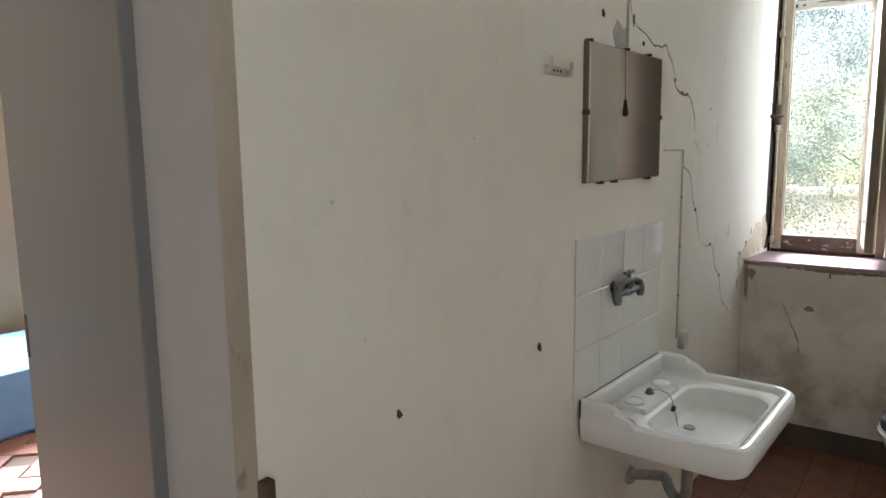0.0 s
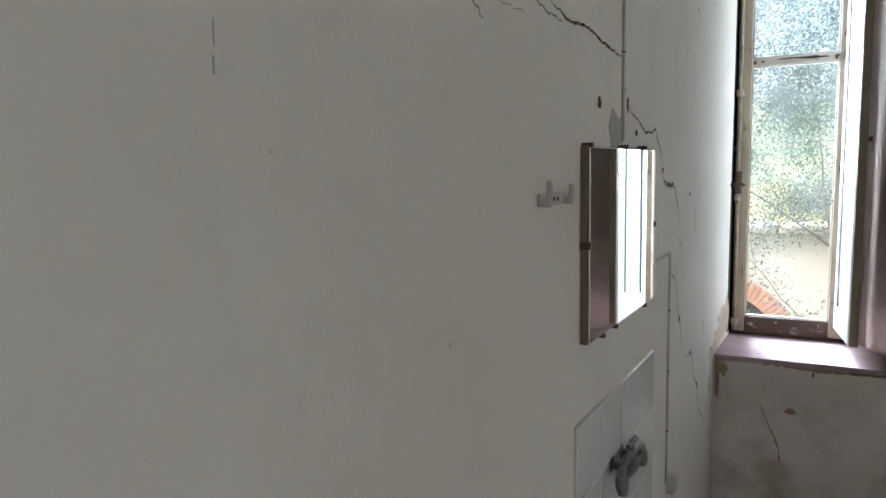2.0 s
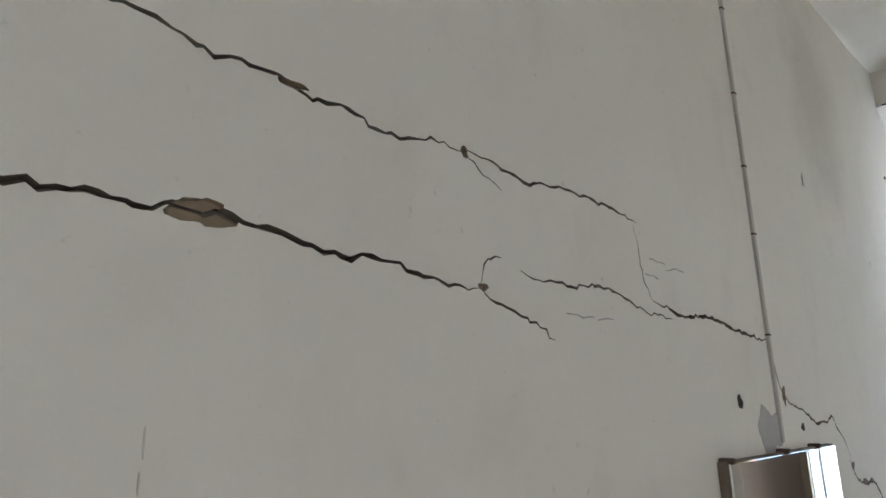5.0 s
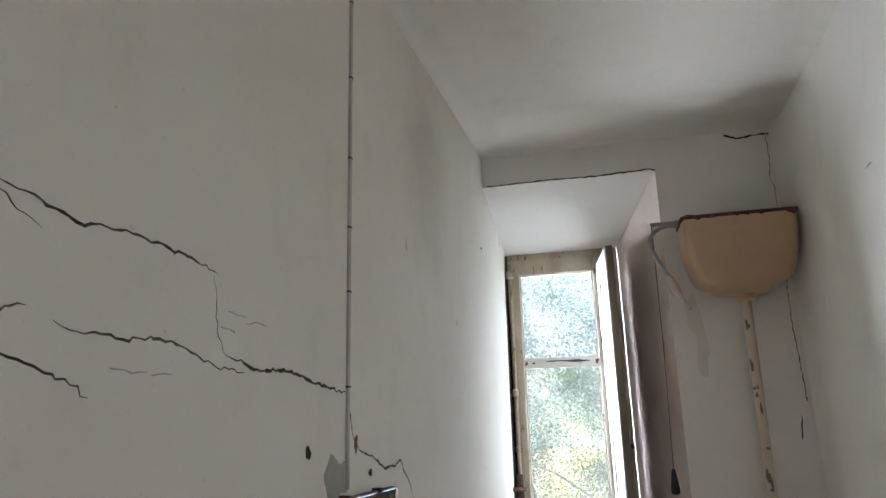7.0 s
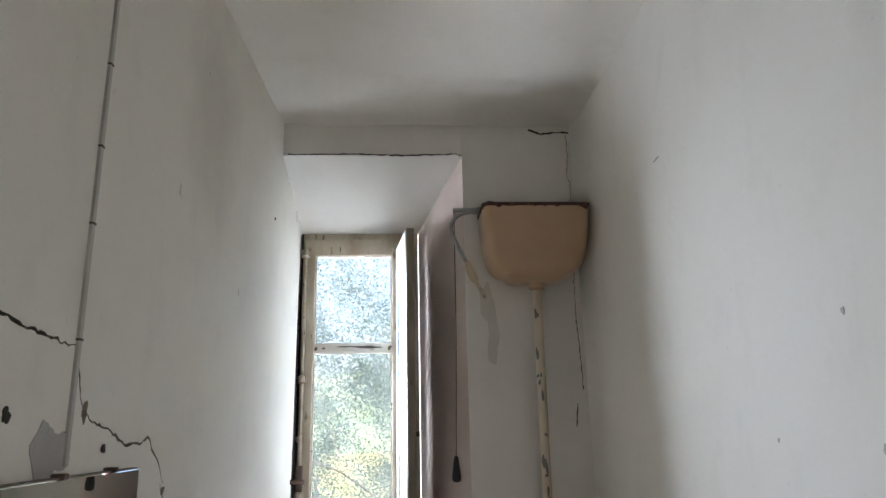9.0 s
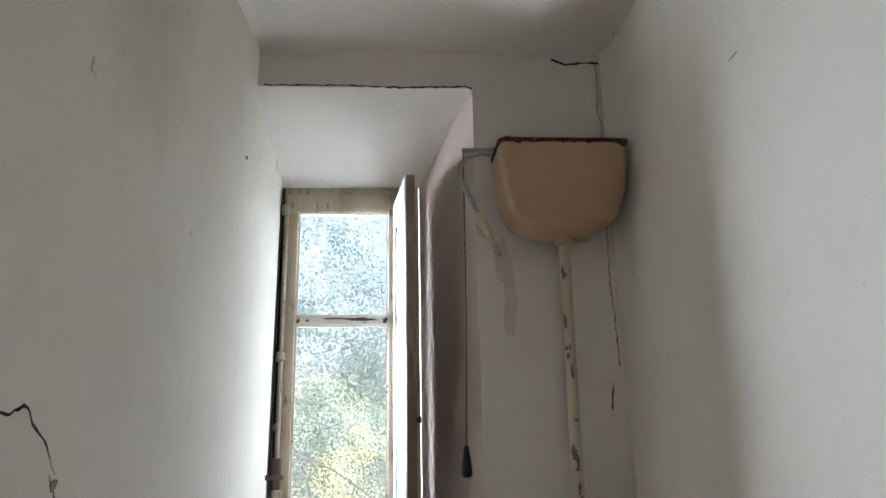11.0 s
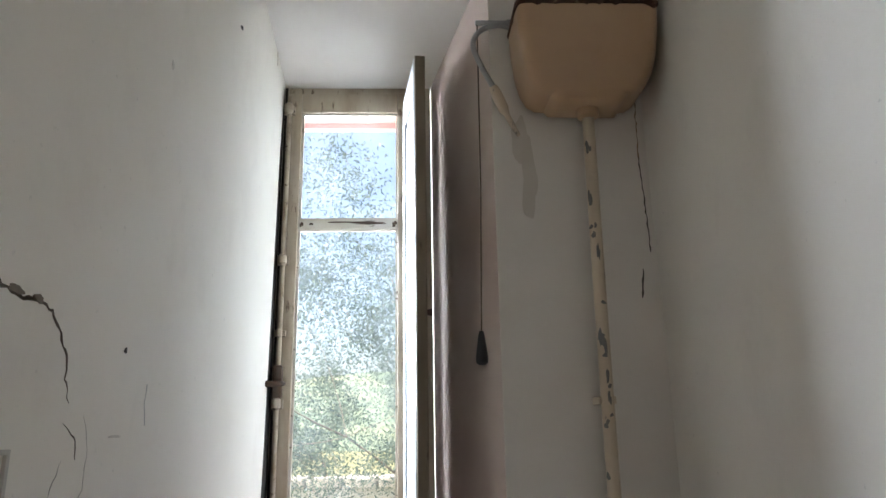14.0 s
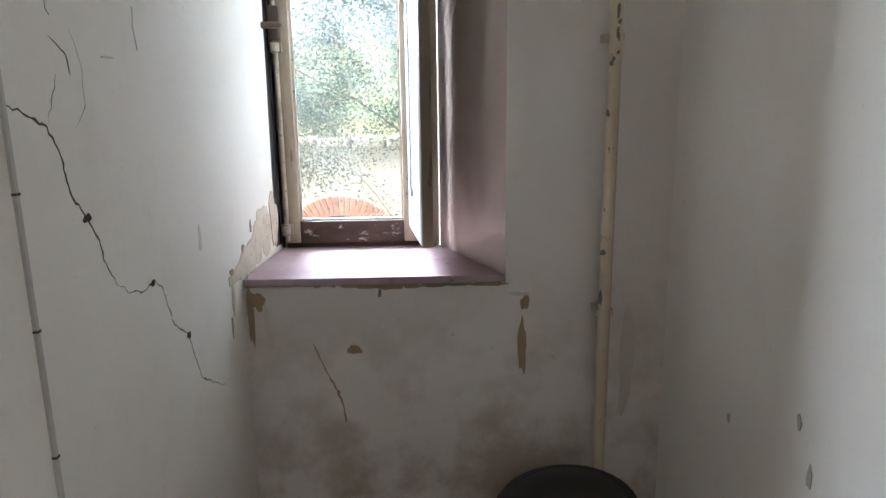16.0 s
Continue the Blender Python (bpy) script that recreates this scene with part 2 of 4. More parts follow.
_tr, _gl, _mx, _fr = (_nt.nodes.new(k) for k in ("ShaderNodeBsdfTransparent", "ShaderNodeBsdfGlossy", "ShaderNodeMixShader", "ShaderNodeFresnel"))
_gl.inputs["Roughness"].default_value = 0.02
_fr.inputs["IOR"].default_value = 1.35
_tr.inputs["Color"].default_value = (0.95, 0.97, 0.96, 1)
_nt.links.new(_fr.outputs[0], _mx.inputs[0])
_nt.links.new(_tr.outputs[0], _mx.inputs[1])
_nt.links.new(_gl.outputs[0], _mx.inputs[2])
_film, _dust = _nt.nodes.new("ShaderNodeBsdfTranslucent"), _nt.nodes.new("ShaderNodeMixShader")
_film.inputs["Color"].default_value = (0.8, 0.86, 0.9, 1)
_nt.links.new(scaled(_nt, ramp(_nt, noise_tex(_nt, 5.0), 0.25, 0.75), 0.018), _dust.inputs[0])
_nt.links.new(_mx.outputs[0], _dust.inputs[1])
_nt.links.new(_film.outputs[0], _dust.inputs[2])
_nt.links.new(_dust.outputs[0], _nt.nodes["Material Output"].inputs["Surface"])


def leaf_material(name, a, b):
    m, nt, bs = nodes_of(name, 0.45)
    g = nt.nodes.new("ShaderNodeNewGeometry")
    col = mixed(nt, g.outputs["Random Per Island"], a, b)
    nt.links.new(col, bs.inputs["Base Color"])
    tl = nt.nodes.new("ShaderNodeBsdfTranslucent")
    nt.links.new(col, tl.inputs["Color"])
    mx = nt.nodes.new("ShaderNodeMixShader")
    mx.inputs[0].default_value = 0.5
    nt.links.new(bs.outputs[0], mx.inputs[1])
    nt.links.new(tl.outputs[0], mx.inputs[2])
    nt.links.new(mx.outputs[0], nt.nodes["Material Output"].inputs["Surface"])
    return m


LEAF = leaf_material("tree_leaf", (0.045, 0.085, 0.08), (0.14, 0.185, 0.125))
BARK = paint("tree_bark", (0.24, 0.2, 0.16), (0.16, 0.13, 0.1), None, 0.9, 0, (6.0, 40.0), 0.8, 0.01)
STUCCO = paint("garden_wall_stucco", (0.6, 0.56, 0.49), (0.46, 0.42, 0.36), (0.36, 0.34, 0.3), 0.9, 0, (1.2, 7.0), 0.6, 0.01)
STONE = paint("coping_stone", (0.42, 0.39, 0.33), (0.3, 0.27, 0.22), None, 0.9, 0, (4.0, 20.0), 0.6, 0.01)
GRASS = paint("dry_grass", (0.2, 0.2, 0.08), (0.3, 0.26, 0.13), None, 0.95, 0, (0.4, 9.0), 0.6, 0.02)
HILL = paint("far_hills", (0.12, 0.17, 0.1), (0.3, 0.3, 0.16), None, 0.95, 0, (0.01, 0.09), 0.2, 0.1)
ARCH_SHADE = paint("arch_shade_dark", (0.08, 0.06, 0.05), (0.06, 0.05, 0.04), None, 0.9)


# ---- mesh helpers ----
def mesh_of(name, bm, mat, smooth=False):
    me = bpy.data.meshes.new(name)
    bmesh.ops.recalc_face_normals(bm, faces=bm.faces)
    bm.to_mesh(me)
    bm.free()
    for mt in (mat if isinstance(mat, (list, tuple)) else [mat]):
        me.materials.append(mt)
    if smooth:
        me.polygons.foreach_set("use_smooth", [True] * len(me.polygons))
        me.set_sharp_from_angle(angle=radians(38))
    return me


def part(name, bm, mat, parent=None, label="", smooth=False, m=None):
    ob = new(name, mesh_of(name, bm, mat, smooth))
    if parent:
        ob.parent = parent
    if m is not None:
        ob.matrix_local = m
    if label:
        ob["label"] = label
    return ob


def thing(name, m, label, category, group="", kind=""):
    ob = new(name)
    ob.empty_display_size = 0.05
    ob.matrix_world = m
    return tagged(ob, label, category, group, kind)


def box(bm, x0, x1, y0, y1, z0, z1, bevel=0.0, seg=2):
    vs = [bm.verts.new((x, y, z)) for x in (x0, x1) for y in (y0, y1) for z in (z0, z1)]
    fs = [bm.faces.new([vs[i] for i in q]) for q in ((0, 1, 3, 2), (4, 6, 7, 5), (0, 4, 5, 1), (2, 3, 7, 6), (0, 2, 6, 4), (1, 5, 7, 3))]
    if bevel:
        es = {e for f in fs for e in f.edges}
        bmesh.ops.bevel(bm, geom=list(es), offset=bevel, segments=seg, affect="EDGES", profile=0.6)
    return bm


def boxed(*a, **k):
    return box(bmesh.new(), *a, **k)


def prism(bm, outline, lo, hi, axis="z"):
    """Extrudes a flat outline (pairs) from lo to hi along an axis; the pairs are the other two axes in order."""
    def at(p, h):
        return {"z": (p[0], p[1], h), "y": (p[0], h, p[1]), "x": (h, p[0], p[1])}[axis]
    a = [bm.verts.new(at(p, lo)) for p in outline]
    b = [bm.verts.new(at(p, hi)) for p in outline]
    n = len(outline)
    bm.faces.new(a)
    bm.faces.new(b[::-1])
    for i in range(n):
        bm.faces.new((a[i], b[i], b[(i + 1) % n], a[(i + 1) % n]))
    return bm


def tube(bm, pts, radius, sides=12, cap=True):
    """A round bar along points; radius may be one number or one a point."""
    pts = [Vector(p) for p in pts]
    rings = []
    up = Vector((0.31, 0.17, 0.93))
    for i, p in enumerate(pts):
        d = (pts[min(i + 1, len(pts) - 1)] - pts[max(i - 1, 0)]).normalized()
        a = d.cross(up)
        if a.length < 0.1:
            a = d.cross(Vector((1, 0, 0)))
        a.normalize()
        b = d.cross(a)
        r = radius[i] if isinstance(radius, (list, tuple)) else radius
        rings.append([bm.verts.new(p + r * (math.cos(2 * math.pi * k / sides) * a + math.sin(2 * math.pi * k / sides) * b)) for k in range(sides)])
    for r0, r1 in zip(rings, rings[1:]):
        for k in range(sides):
            bm.faces.new((r0[k], r0[(k + 1) % sides], r1[(k + 1) % sides], r1[k]))
    if cap:
        bm.faces.new(rings[0])
        bm.faces.new(rings[-1][::-1])
    return bm


def tubed(*a, **k):
    return tube(bmesh.new(), *a, **k)


def curve_points(ctrl, n=24):
    """A smooth line through control points (Catmull-Rom)."""
    c = [Vector(p) for p in ctrl]
    c = [2 * c[0] - c[1]] + c + [2 * c[-1] - c[-2]]
    out = []
    for i in range(1, len(c) - 2):
        for k in range(n):
            t = k / n
            p0, p1, p2, p3 = c[i - 1], c[i], c[i + 1], c[i + 2]
            out.append(0.5 * (2 * p1 + (p2 - p0) * t + (2 * p0 - 5 * p1 + 4 * p2 - p3) * t * t + (3 * p1 - p0 - 3 * p2 + p3) * t ** 3))
    return out + [c[-2]]


def loops(bm, rings, close_first=True, close_last=True):
    vs = [[bm.verts.new(p) for p in r] for r in rings]
    n = len(vs[0])
    for a, b in zip(vs, vs[1:]):
        for k in range(n):
            bm.faces.new((a[k], a[(k + 1) % n], b[(k + 1) % n], b[k]))
    if close_first:
        bm.faces.new(vs[0][::-1])
    if close_last:
        bm.faces.new(vs[-1])
    return bm


def rounded_rect(x0, x1, y0, y1, r, z, n=6):
    """r: one radius, or four (corners x0y0, x1y0, x1y1, x0y1)."""
    rs = r if isinstance(r, (tuple, list)) else (r,) * 4
    out = []
    for (cx, cy, a0), q in zip(((x0, y0, 180), (x1, y0, 270), (x1, y1, 0), (x0, y1, 90)), rs):
        sx, sy = (1 if cx == x0 else -1), (1 if cy == y0 else -1)
        for k in range(n + 1):
            a = radians(a0 + 90 * k / n)
            out.append((cx + sx * q + q * math.cos(a), cy + sy * q + q * math.sin(a), z))
    return out


def ellipse_ring(cx, cy, a, b, z, n=32, front=1.0):
    """An oval ring; front stretches the -y half."""
    out = []
    for k in range(n):
        t = 2 * math.pi * k / n
        y = math.sin(t) * b
        out.append((cx + a * math.cos(t), cy + (y * front if y < 0 else y), z))
    return out


rng = random.Random(7)


def blotch(width, height, n=18, rough=0.25, lo=0.0, hi=0.0016, seed=1):
    """An uneven flat patch in the x-z plane, its face towards -y."""
    r = random.Random(seed)
    ph = [r.uniform(0, 6.28) for _ in range(3)]
    out = []
    for k in range(n):
        a = 2 * math.pi * k / n
        f = 1 + rough * (0.5 * math.sin(2 * a + ph[0]) + 0.35 * math.sin(3 * a + ph[1]) + 0.3 * math.sin(5 * a + ph[2]) + r.uniform(-0.25, 0.25))
        out.append((0.5 * width * f * math.cos(a), 0.5 * height * f * math.sin(a)))
    return prism(bmesh.new(), out, -hi, lo + 0.002, "y")


# ---- structure ----
SLOPE = 0.0425
LEFT_X = -0.906
LEFT_TURN = math.degrees(math.atan2(1, SLOPE))
RIGHT_X, WIN_Y, TOP, BACK_Y, FLOOR = 0.455, 3.69, 3.07, -1.3, -0.12


def on_left(y, z=0.0):
    """The pose of a thing on the long wall: x runs along it, -y into the room."""
    return pose(LEFT_X + SLOPE * (y - 1.23), y, z, 0, 0, LEFT_TURN)


LEFT0 = on_left(0.0)


def crack_cutter(bm, pts, width, seed, depth=0.014):
    """A ragged groove along points (along, up) of the long wall."""
    r = random.Random(seed)
    line = []
    for (x0, z0), (x1, z1) in zip(pts, pts[1:]):
        n = max(2, int(math.hypot(x1 - x0, z1 - z0) / 0.0095))
        for k in range(n):
            t = k / n
            j = 0.0036 if k else 0.0006
            line.append((x0 + (x1 - x0) * t + r.uniform(-j, j), z0 + (z1 - z0) * t + r.uniform(-j, j)))
    line.append(pts[-1])
    m = len(line)
    lo, hi = [], []
    for i, (x, z) in enumerate(line):
        xa, za = line[max(i - 1, 0)]
        xb, zb = line[min(i + 1, m - 1)]
        d = math.hypot(xb - xa, zb - za) or 1.0
        nx, nz = -(zb - za) / d, (xb - xa) / d
        taper = min(1.0, 0.25 + 4.0 * min(i, m - 1 - i) / m)
        w = 0.36 * width * taper * r.uniform(0.55, 1.3)
        lo.append((x - nx * w, z - nz * w))
        hi.append((x + nx * w, z + nz * w))
    front_lo = [bm.verts.new((x, -0.01, z)) for x, z in lo]
    front_hi = [bm.verts.new((x, -0.01, z)) for x, z in hi]
    back_lo = [bm.verts.new((x, depth, z)) for x, z in lo]
    back_hi = [bm.verts.new((x, depth, z)) for x, z in hi]
    for i in range(m - 1):
        for a, b in ((front_lo, front_hi), (front_hi, back_hi), (back_hi, back_lo), (back_lo, front_lo)):
            bm.faces.new((a[i], a[i + 1], b[i + 1], b[i]))
    for i in (0, m - 1):
        bm.faces.new((front_lo[i], front_hi[i], back_hi[i], back_lo[i]))


DOOR_A, DOOR_B, DOOR_H, THICK = -0.16, 0.685, 2.12, 0.27


def cut_out(target, bm, mat, m):
    """Cuts one shape out of the wall's mesh and lines the hollow with a material."""
    cutter = new("cutter", mesh_of("cutter", bm, mat))
    cutter.matrix_world = m
    mod = target.modifiers.new("cut", "BOOLEAN")
    mod.operation, mod.object, mod.solver, mod.use_self, mod.material_mode = "DIFFERENCE", cutter, "EXACT", True, "TRANSFER"
    bpy.context.view_layer.update()
    done = bpy.data.meshes.new_from_object(target.evaluated_get(bpy.context.evaluated_depsgraph_get()))
    target.modifiers.remove(mod)
    if len(done.polygons) > 6:
        target.data = done
    bpy.data.objects.remove(cutter)


def cut_cracks(target, cracks, m):
    for i, (pts, width) in enumerate(cracks):
        bm = bmesh.new()
        crack_cutter(bm, pts, width, 40 + i)
        cut_out(target, bm, CRACKDIRT, m)


CRACKS = [
    ([(0.87, 2.124), (0.894, 2.121), (0.914, 2.118), (0.949, 2.119), (0.972, 2.113), (1.0, 2.102), (1.026, 2.109), (1.065, 2.107), (1.102, 2.093), (1.118, 2.096), (1.145, 2.097), (1.192, 2.085), (1.227, 2.089), (1.26, 2.099), (1.314, 2.096)], 0.0062),
    ([(1.314, 2.096), (1.353, 2.097), (1.394, 2.09), (1.426, 2.082), (1.474, 2.089), (1.518, 2.093), (1.585, 2.092), (1.652, 2.086), (1.707, 2.078)], 0.0058),
    ([(1.698, 2.076), (1.71, 2.023), (1.717, 1.983), (1.74, 1.956)], 0.0026),
    ([(1.314, 2.096), (1.347, 2.074), (1.38, 2.062)], 0.0024),
    ([(0.7, 1.955), (0.8, 1.962), (0.89, 1.96), (0.908, 1.963), (0.927, 1.96), (0.943, 1.957), (0.966, 1.964), (1.023, 1.965), (1.057, 1.959), (1.094, 1.951), (1.137, 1.944), (1.173, 1.95), (1.198, 1.948), (1.235, 1.94), (1.28, 1.932), (1.333, 1.935)], 0.0078),
    ([(1.333, 1.935), (1.37, 1.919), (1.405, 1.908), (1.442, 1.897), (1.471, 1.883)], 0.0042),
    ([(1.333, 1.939), (1.341, 1.964), (1.353, 1.972), (1.373, 1.976)], 0.003),
    ([(1.409, 1.965), (1.435, 1.957), (1.469, 1.959), (1.505, 1.956), (1.585, 1.965), (1.62, 1.96), (1.664, 1.952), (1.718, 1.936), (1.796, 1.933)], 0.0052),
    ([(1.738, 1.958), (1.79, 1.949), (1.825, 1.941), (1.95, 1.947), (2.004, 1.937), (2.075, 1.926), (2.199, 1.918)], 0.0085),
    ([(2.206, 1.919), (2.221, 1.856), (2.243, 1.809)], 0.006),
    ([(2.243, 1.809), (2.3, 1.787), (2.36, 1.774), (2.431, 1.748), (2.492, 1.749), (2.532, 1.763), (2.602, 1.708), (2.641, 1.66)], 0.008),
    ([(2.623, 1.662), (2.644, 1.626), (2.669, 1.609), (2.709, 1.598), (2.737, 1.593), (2.765, 1.597), (2.813, 1.589), (2.844, 1.558), (2.869, 1.516), (2.869, 1.489), (2.89, 1.453)], 0.0085),
    ([(2.878, 1.423), (2.922, 1.396), (2.928, 1.365)], 0.0045),
    ([(2.939, 1.436), (2.963, 1.382), (2.961, 1.318), (2.923, 1.281)], 0.0018),
    ([(2.886, 1.366), (2.865, 1.324), (2.852, 1.292)], 0.0022),
    ([(2.743, 1.322), (2.789, 1.31), (2.845, 1.288), (2.867, 1.252), (2.877, 1.212), (2.888, 1.174), (2.922, 1.136), (2.953, 1.091), (2.958, 1.055), (2.995, 0.999)], 0.0065),
    ([(2.995, 0.999), (3.044, 0.971), (3.102, 0.96), (3.143, 0.969), (3.178, 0.941), (3.195, 0.893), (3.214, 0.848), (3.284, 0.804), (3.304, 0.748), (3.339, 0.669), (3.486, 0.589)], 0.005),
]

# the long wall, with the doorway to the next room; x along, y into the wall
bm = bmesh.new()
prism(bm, [(DOOR_B + 0.022, 0.0), (4.245, 0.0), (4.245, THICK), (DOOR_B, THICK), (DOOR_B, 0.035)], FLOOR - 0.05, TOP + 0.1, "z")
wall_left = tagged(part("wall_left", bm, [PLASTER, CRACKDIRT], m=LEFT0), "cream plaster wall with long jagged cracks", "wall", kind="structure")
bpy.context.view_layer.update()
cut_cracks(wall_left, CRACKS, LEFT0)
for y, z, w, h, k in ((0.997, 1.962, 0.052, 0.026, 3), (1.078, 2.103, 0.03, 0.009, 4), (1.313, 2.096, 0.013, 0.014, 5), (1.336, 1.937, 0.016, 0.01, 8), (2.247, 1.81, 0.022, 0.034, 6)):
    cut_out(wall_left, blotch(w, h, 30, 0.3, 0.006, 0.01, k), RAW, on_left(y, z))
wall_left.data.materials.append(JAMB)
wall_left.data.materials.append(SHADED_WORN_EDGE)
# the narrow chamfer gets the strip with painted shade, jamb faces the grey
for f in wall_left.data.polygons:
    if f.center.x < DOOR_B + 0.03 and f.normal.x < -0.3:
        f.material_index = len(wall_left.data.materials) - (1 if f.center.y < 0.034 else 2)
bm = bmesh.new()
prism(bm, [(-2.4, 0.0), (DOOR_A, 0.0), (DOOR_A, THICK), (-2.4, THICK)], FLOOR - 0.05, TOP + 0.1, "z")
box(bm, DOOR_A, DOOR_B, 0.002, THICK - 0.002, DOOR_H, TOP + 0.1)
tagged(part("wall_left_entry", bm, PLASTER, m=LEFT0), "cream plaster wall beside the doorway", "wall", kind="structure")

# the window wall
REV_F, REV_B, REV_TF, REV_TB, FRAME_Y, OUT_Y = -0.045, -0.222, 2.893, 2.69, 4.165, 4.262
SILL_F, SILL_B = 0.822, 0.805
bm = bmesh.new()
prism(bm, [(-1.02, WIN_Y), (RIGHT_X + 0.3, WIN_Y), (RIGHT_X + 0.3, OUT_Y), (-1.02, OUT_Y)], FLOOR - 0.05, SILL_B - 0.01, "z")
prism(bm, [(WIN_Y + 0.0005, REV_TF), (FRAME_Y, REV_TB), (OUT_Y, REV_TB), (OUT_Y, TOP + 0.1), (WIN_Y + 0.0005, TOP + 0.1)], -1.02, REV_F + 0.02, "x")
prism(bm, [(REV_F, WIN_Y), (RIGHT_X + 0.3, WIN_Y), (RIGHT_X + 0.3, OUT_Y), (REV_B, OUT_Y), (REV_B, FRAME_Y)], SILL_B - 0.012, TOP + 0.1, "z")
wall_window = tagged(part("wall_window", bm, [PLASTER_W, SHADED_REVEAL]), "damp-stained plaster wall with a deep window recess", "wall", kind="structure")

# the splayed recess side takes the plaster with painted shade
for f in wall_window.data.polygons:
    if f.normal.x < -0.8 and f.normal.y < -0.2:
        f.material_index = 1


def right_face(y, z):
    """How far the hand-plastered wall stands at a place; it rounds into the corner."""
    swell = 0.0055 * noise.noise((y * 1.3, z * 0.9, 4.0)) + 0.0025 * noise.noise((y * 4.0, z * 3.0, 9.0))
    return RIGHT_X + swell - 0.034 * math.exp(-max(WIN_Y - y, 0.0) / 0.045)


bm = bmesh.new()
ys = [BACK_Y - 0.2 + (WIN_Y - 0.2 - BACK_Y) * k / 50 for k in range(50)] + [WIN_Y - 0.42 + 0.42 * k / 24 for k in range(24)] + [WIN_Y + 0.05]
zs = [FLOOR - 0.05 + (TOP + 0.15 - FLOOR) * k / 48 for k in range(49)]
face = [[bm.verts.new((right_face(y, z), y, z)) for z in zs] for y in ys]
for ra, rb in zip(face, face[1:]):
    for k in range(48):
        bm.faces.new((ra[k], ra[k + 1], rb[k + 1], rb[k]))
box(bm, RIGHT_X + 0.03, RIGHT_X + 0.25, BACK_Y - 0.2, WIN_Y + 0.3, FLOOR - 0.05, TOP + 0.1)
wall_right = tagged(part("wall_right", bm, PLASTER_R, smooth=True), "uneven white plaster wall", "wall", kind="structure")
bm = boxed(-1.3, RIGHT_X + 0.1, BACK_Y - 0.25, BACK_Y, FLOOR - 0.05, TOP + 0.1)
tagged(part("wall_back", bm, PLASTER_R), "plain cream plaster wall", "wall", kind="structure")

# ceiling, with soft uneven edges
bm = bmesh.new()
nx, ny = 110, 250


def skin_edge(x, y):
    """How far inside the newer plaster skin a place lies, in metres."""
    front = 3.33 + 0.09 * (x + 0.4) + 0.02 * noise.noise((x * 9, 1.0, 0.0))
    side = -0.715 + 0.012 * noise.noise((1.0, y * 8, 0.0))
    return min(y - front, x - side)


grid = []
for j in range(ny + 1):
    row = []
    for i in range(nx + 1):
        x, y = -1.1 + 1.75 * i / nx, BACK_Y - 0.1 + (WIN_Y + 0.2 - BACK_Y) * j / ny
        edge = min(x - (LEFT_X + SLOPE * (y - 1.23)), RIGHT_X - x, WIN_Y - y)
        z = TOP - 0.035 * math.exp(-max(edge, 0) / 0.035) + 0.008 * noise.noise((x * 2.2, y * 2.2, 0)) + 0.003 * noise.noise((x * 7, y * 7, 3.0))
        z -= 0.006 * min(max(skin_edge(x, y) / 0.02, 0.0), 1.0)
        row.append(bm.verts.new((x, y, z)))
    grid.append(row)
for j in range(ny):
    for i in range(nx):
        bm.faces.new((grid[j][i], grid[j][i + 1], grid[j + 1][i + 1], grid[j + 1][i]))
box(bm, -1.3, 0.8, BACK_Y - 0.3, OUT_Y, TOP + 0.06, TOP + 0.25)
tagged(part("ceiling", bm, CEILING, smooth=True), "water-marked white plaster ceiling", "ceiling", kind="structure")

# floors
bm = boxed(-1.5, 0.8, BACK_Y - 0.3, OUT_Y, FLOOR - 0.2, FLOOR - 0.012)
floor = tagged(part("floor", bm, BED), "dark worn terracotta tile floor", "floor", kind="structure")
bm = boxed(-5.0, -1.12, -2.5, 3.5, FLOOR - 0.21, FLOOR - 0.013)
floor_next = tagged(part("floor_next_room", bm, BED), "red brick floor laid in herringbone", "floor", kind="structure")

# dark skirting under the window
bm = boxed(LEFT_X + SLOPE * (WIN_Y - 1.23) + 0.002, RIGHT_X - 0.002, WIN_Y - 0.007, WIN_Y + 0.004, FLOOR - 0.002, 0.0, 0.003)
tagged(part("baseboard", bm, SKIRT), "dark stained skirting at the wall foot", "baseboard", kind="structure")

# next room: plain walls that close it
bm = bmesh.new()
box(bm, -5.2, -5.0, -2.5, 3.5, FLOOR - 0.2, 3.2)
box(bm, -5.2, -1.0, 3.5, 3.7, FLOOR - 0.2, 3.2)
box(bm, -5.2, -0.9, -2.7, -2.5, FLOOR - 0.2, 3.2)
tagged(part("wall_next_room", bm, OCHRE), "warm ochre painted wall", "wall", kind="structure")
bm = boxed(-5.2, -0.95, -2.7, 3.7, 3.17, 3.35)
tagged(part("ceiling_next_room", bm, OCHRE), "plain plaster ceiling", "ceiling", kind="structure")

# ---- window ----
window = thing("window_1", pose(0, FRAME_Y, 0), "tall narrow casement window with peeling cream paint", "window", kind="structure")
FL, FR, FB, FT = -0.80, -0.226, 0.80, 2.685
bm = bmesh.new()
box(bm, FL, FL + 0.032, 0.0, 0.07, FB, FT, 0.004)
box(bm, FR - 0.04, FR, 0.0, 0.07, FB, FT, 0.004)
box(bm, FL + 0.032, FR - 0.04, 0.001, 0.069, FT - 0.036, FT, 0.004)
frame_part = part("window_frame", bm, OLDPAINT, window, smooth=True)
bm = boxed(FL + 0.032, FR - 0.04, 0.001, 0.069, FB, FB + 0.03, 0.004)
part("frame_bottom", bm, ROTTEN, window, "rotten brown bottom rail", smooth=True)
sash = {}
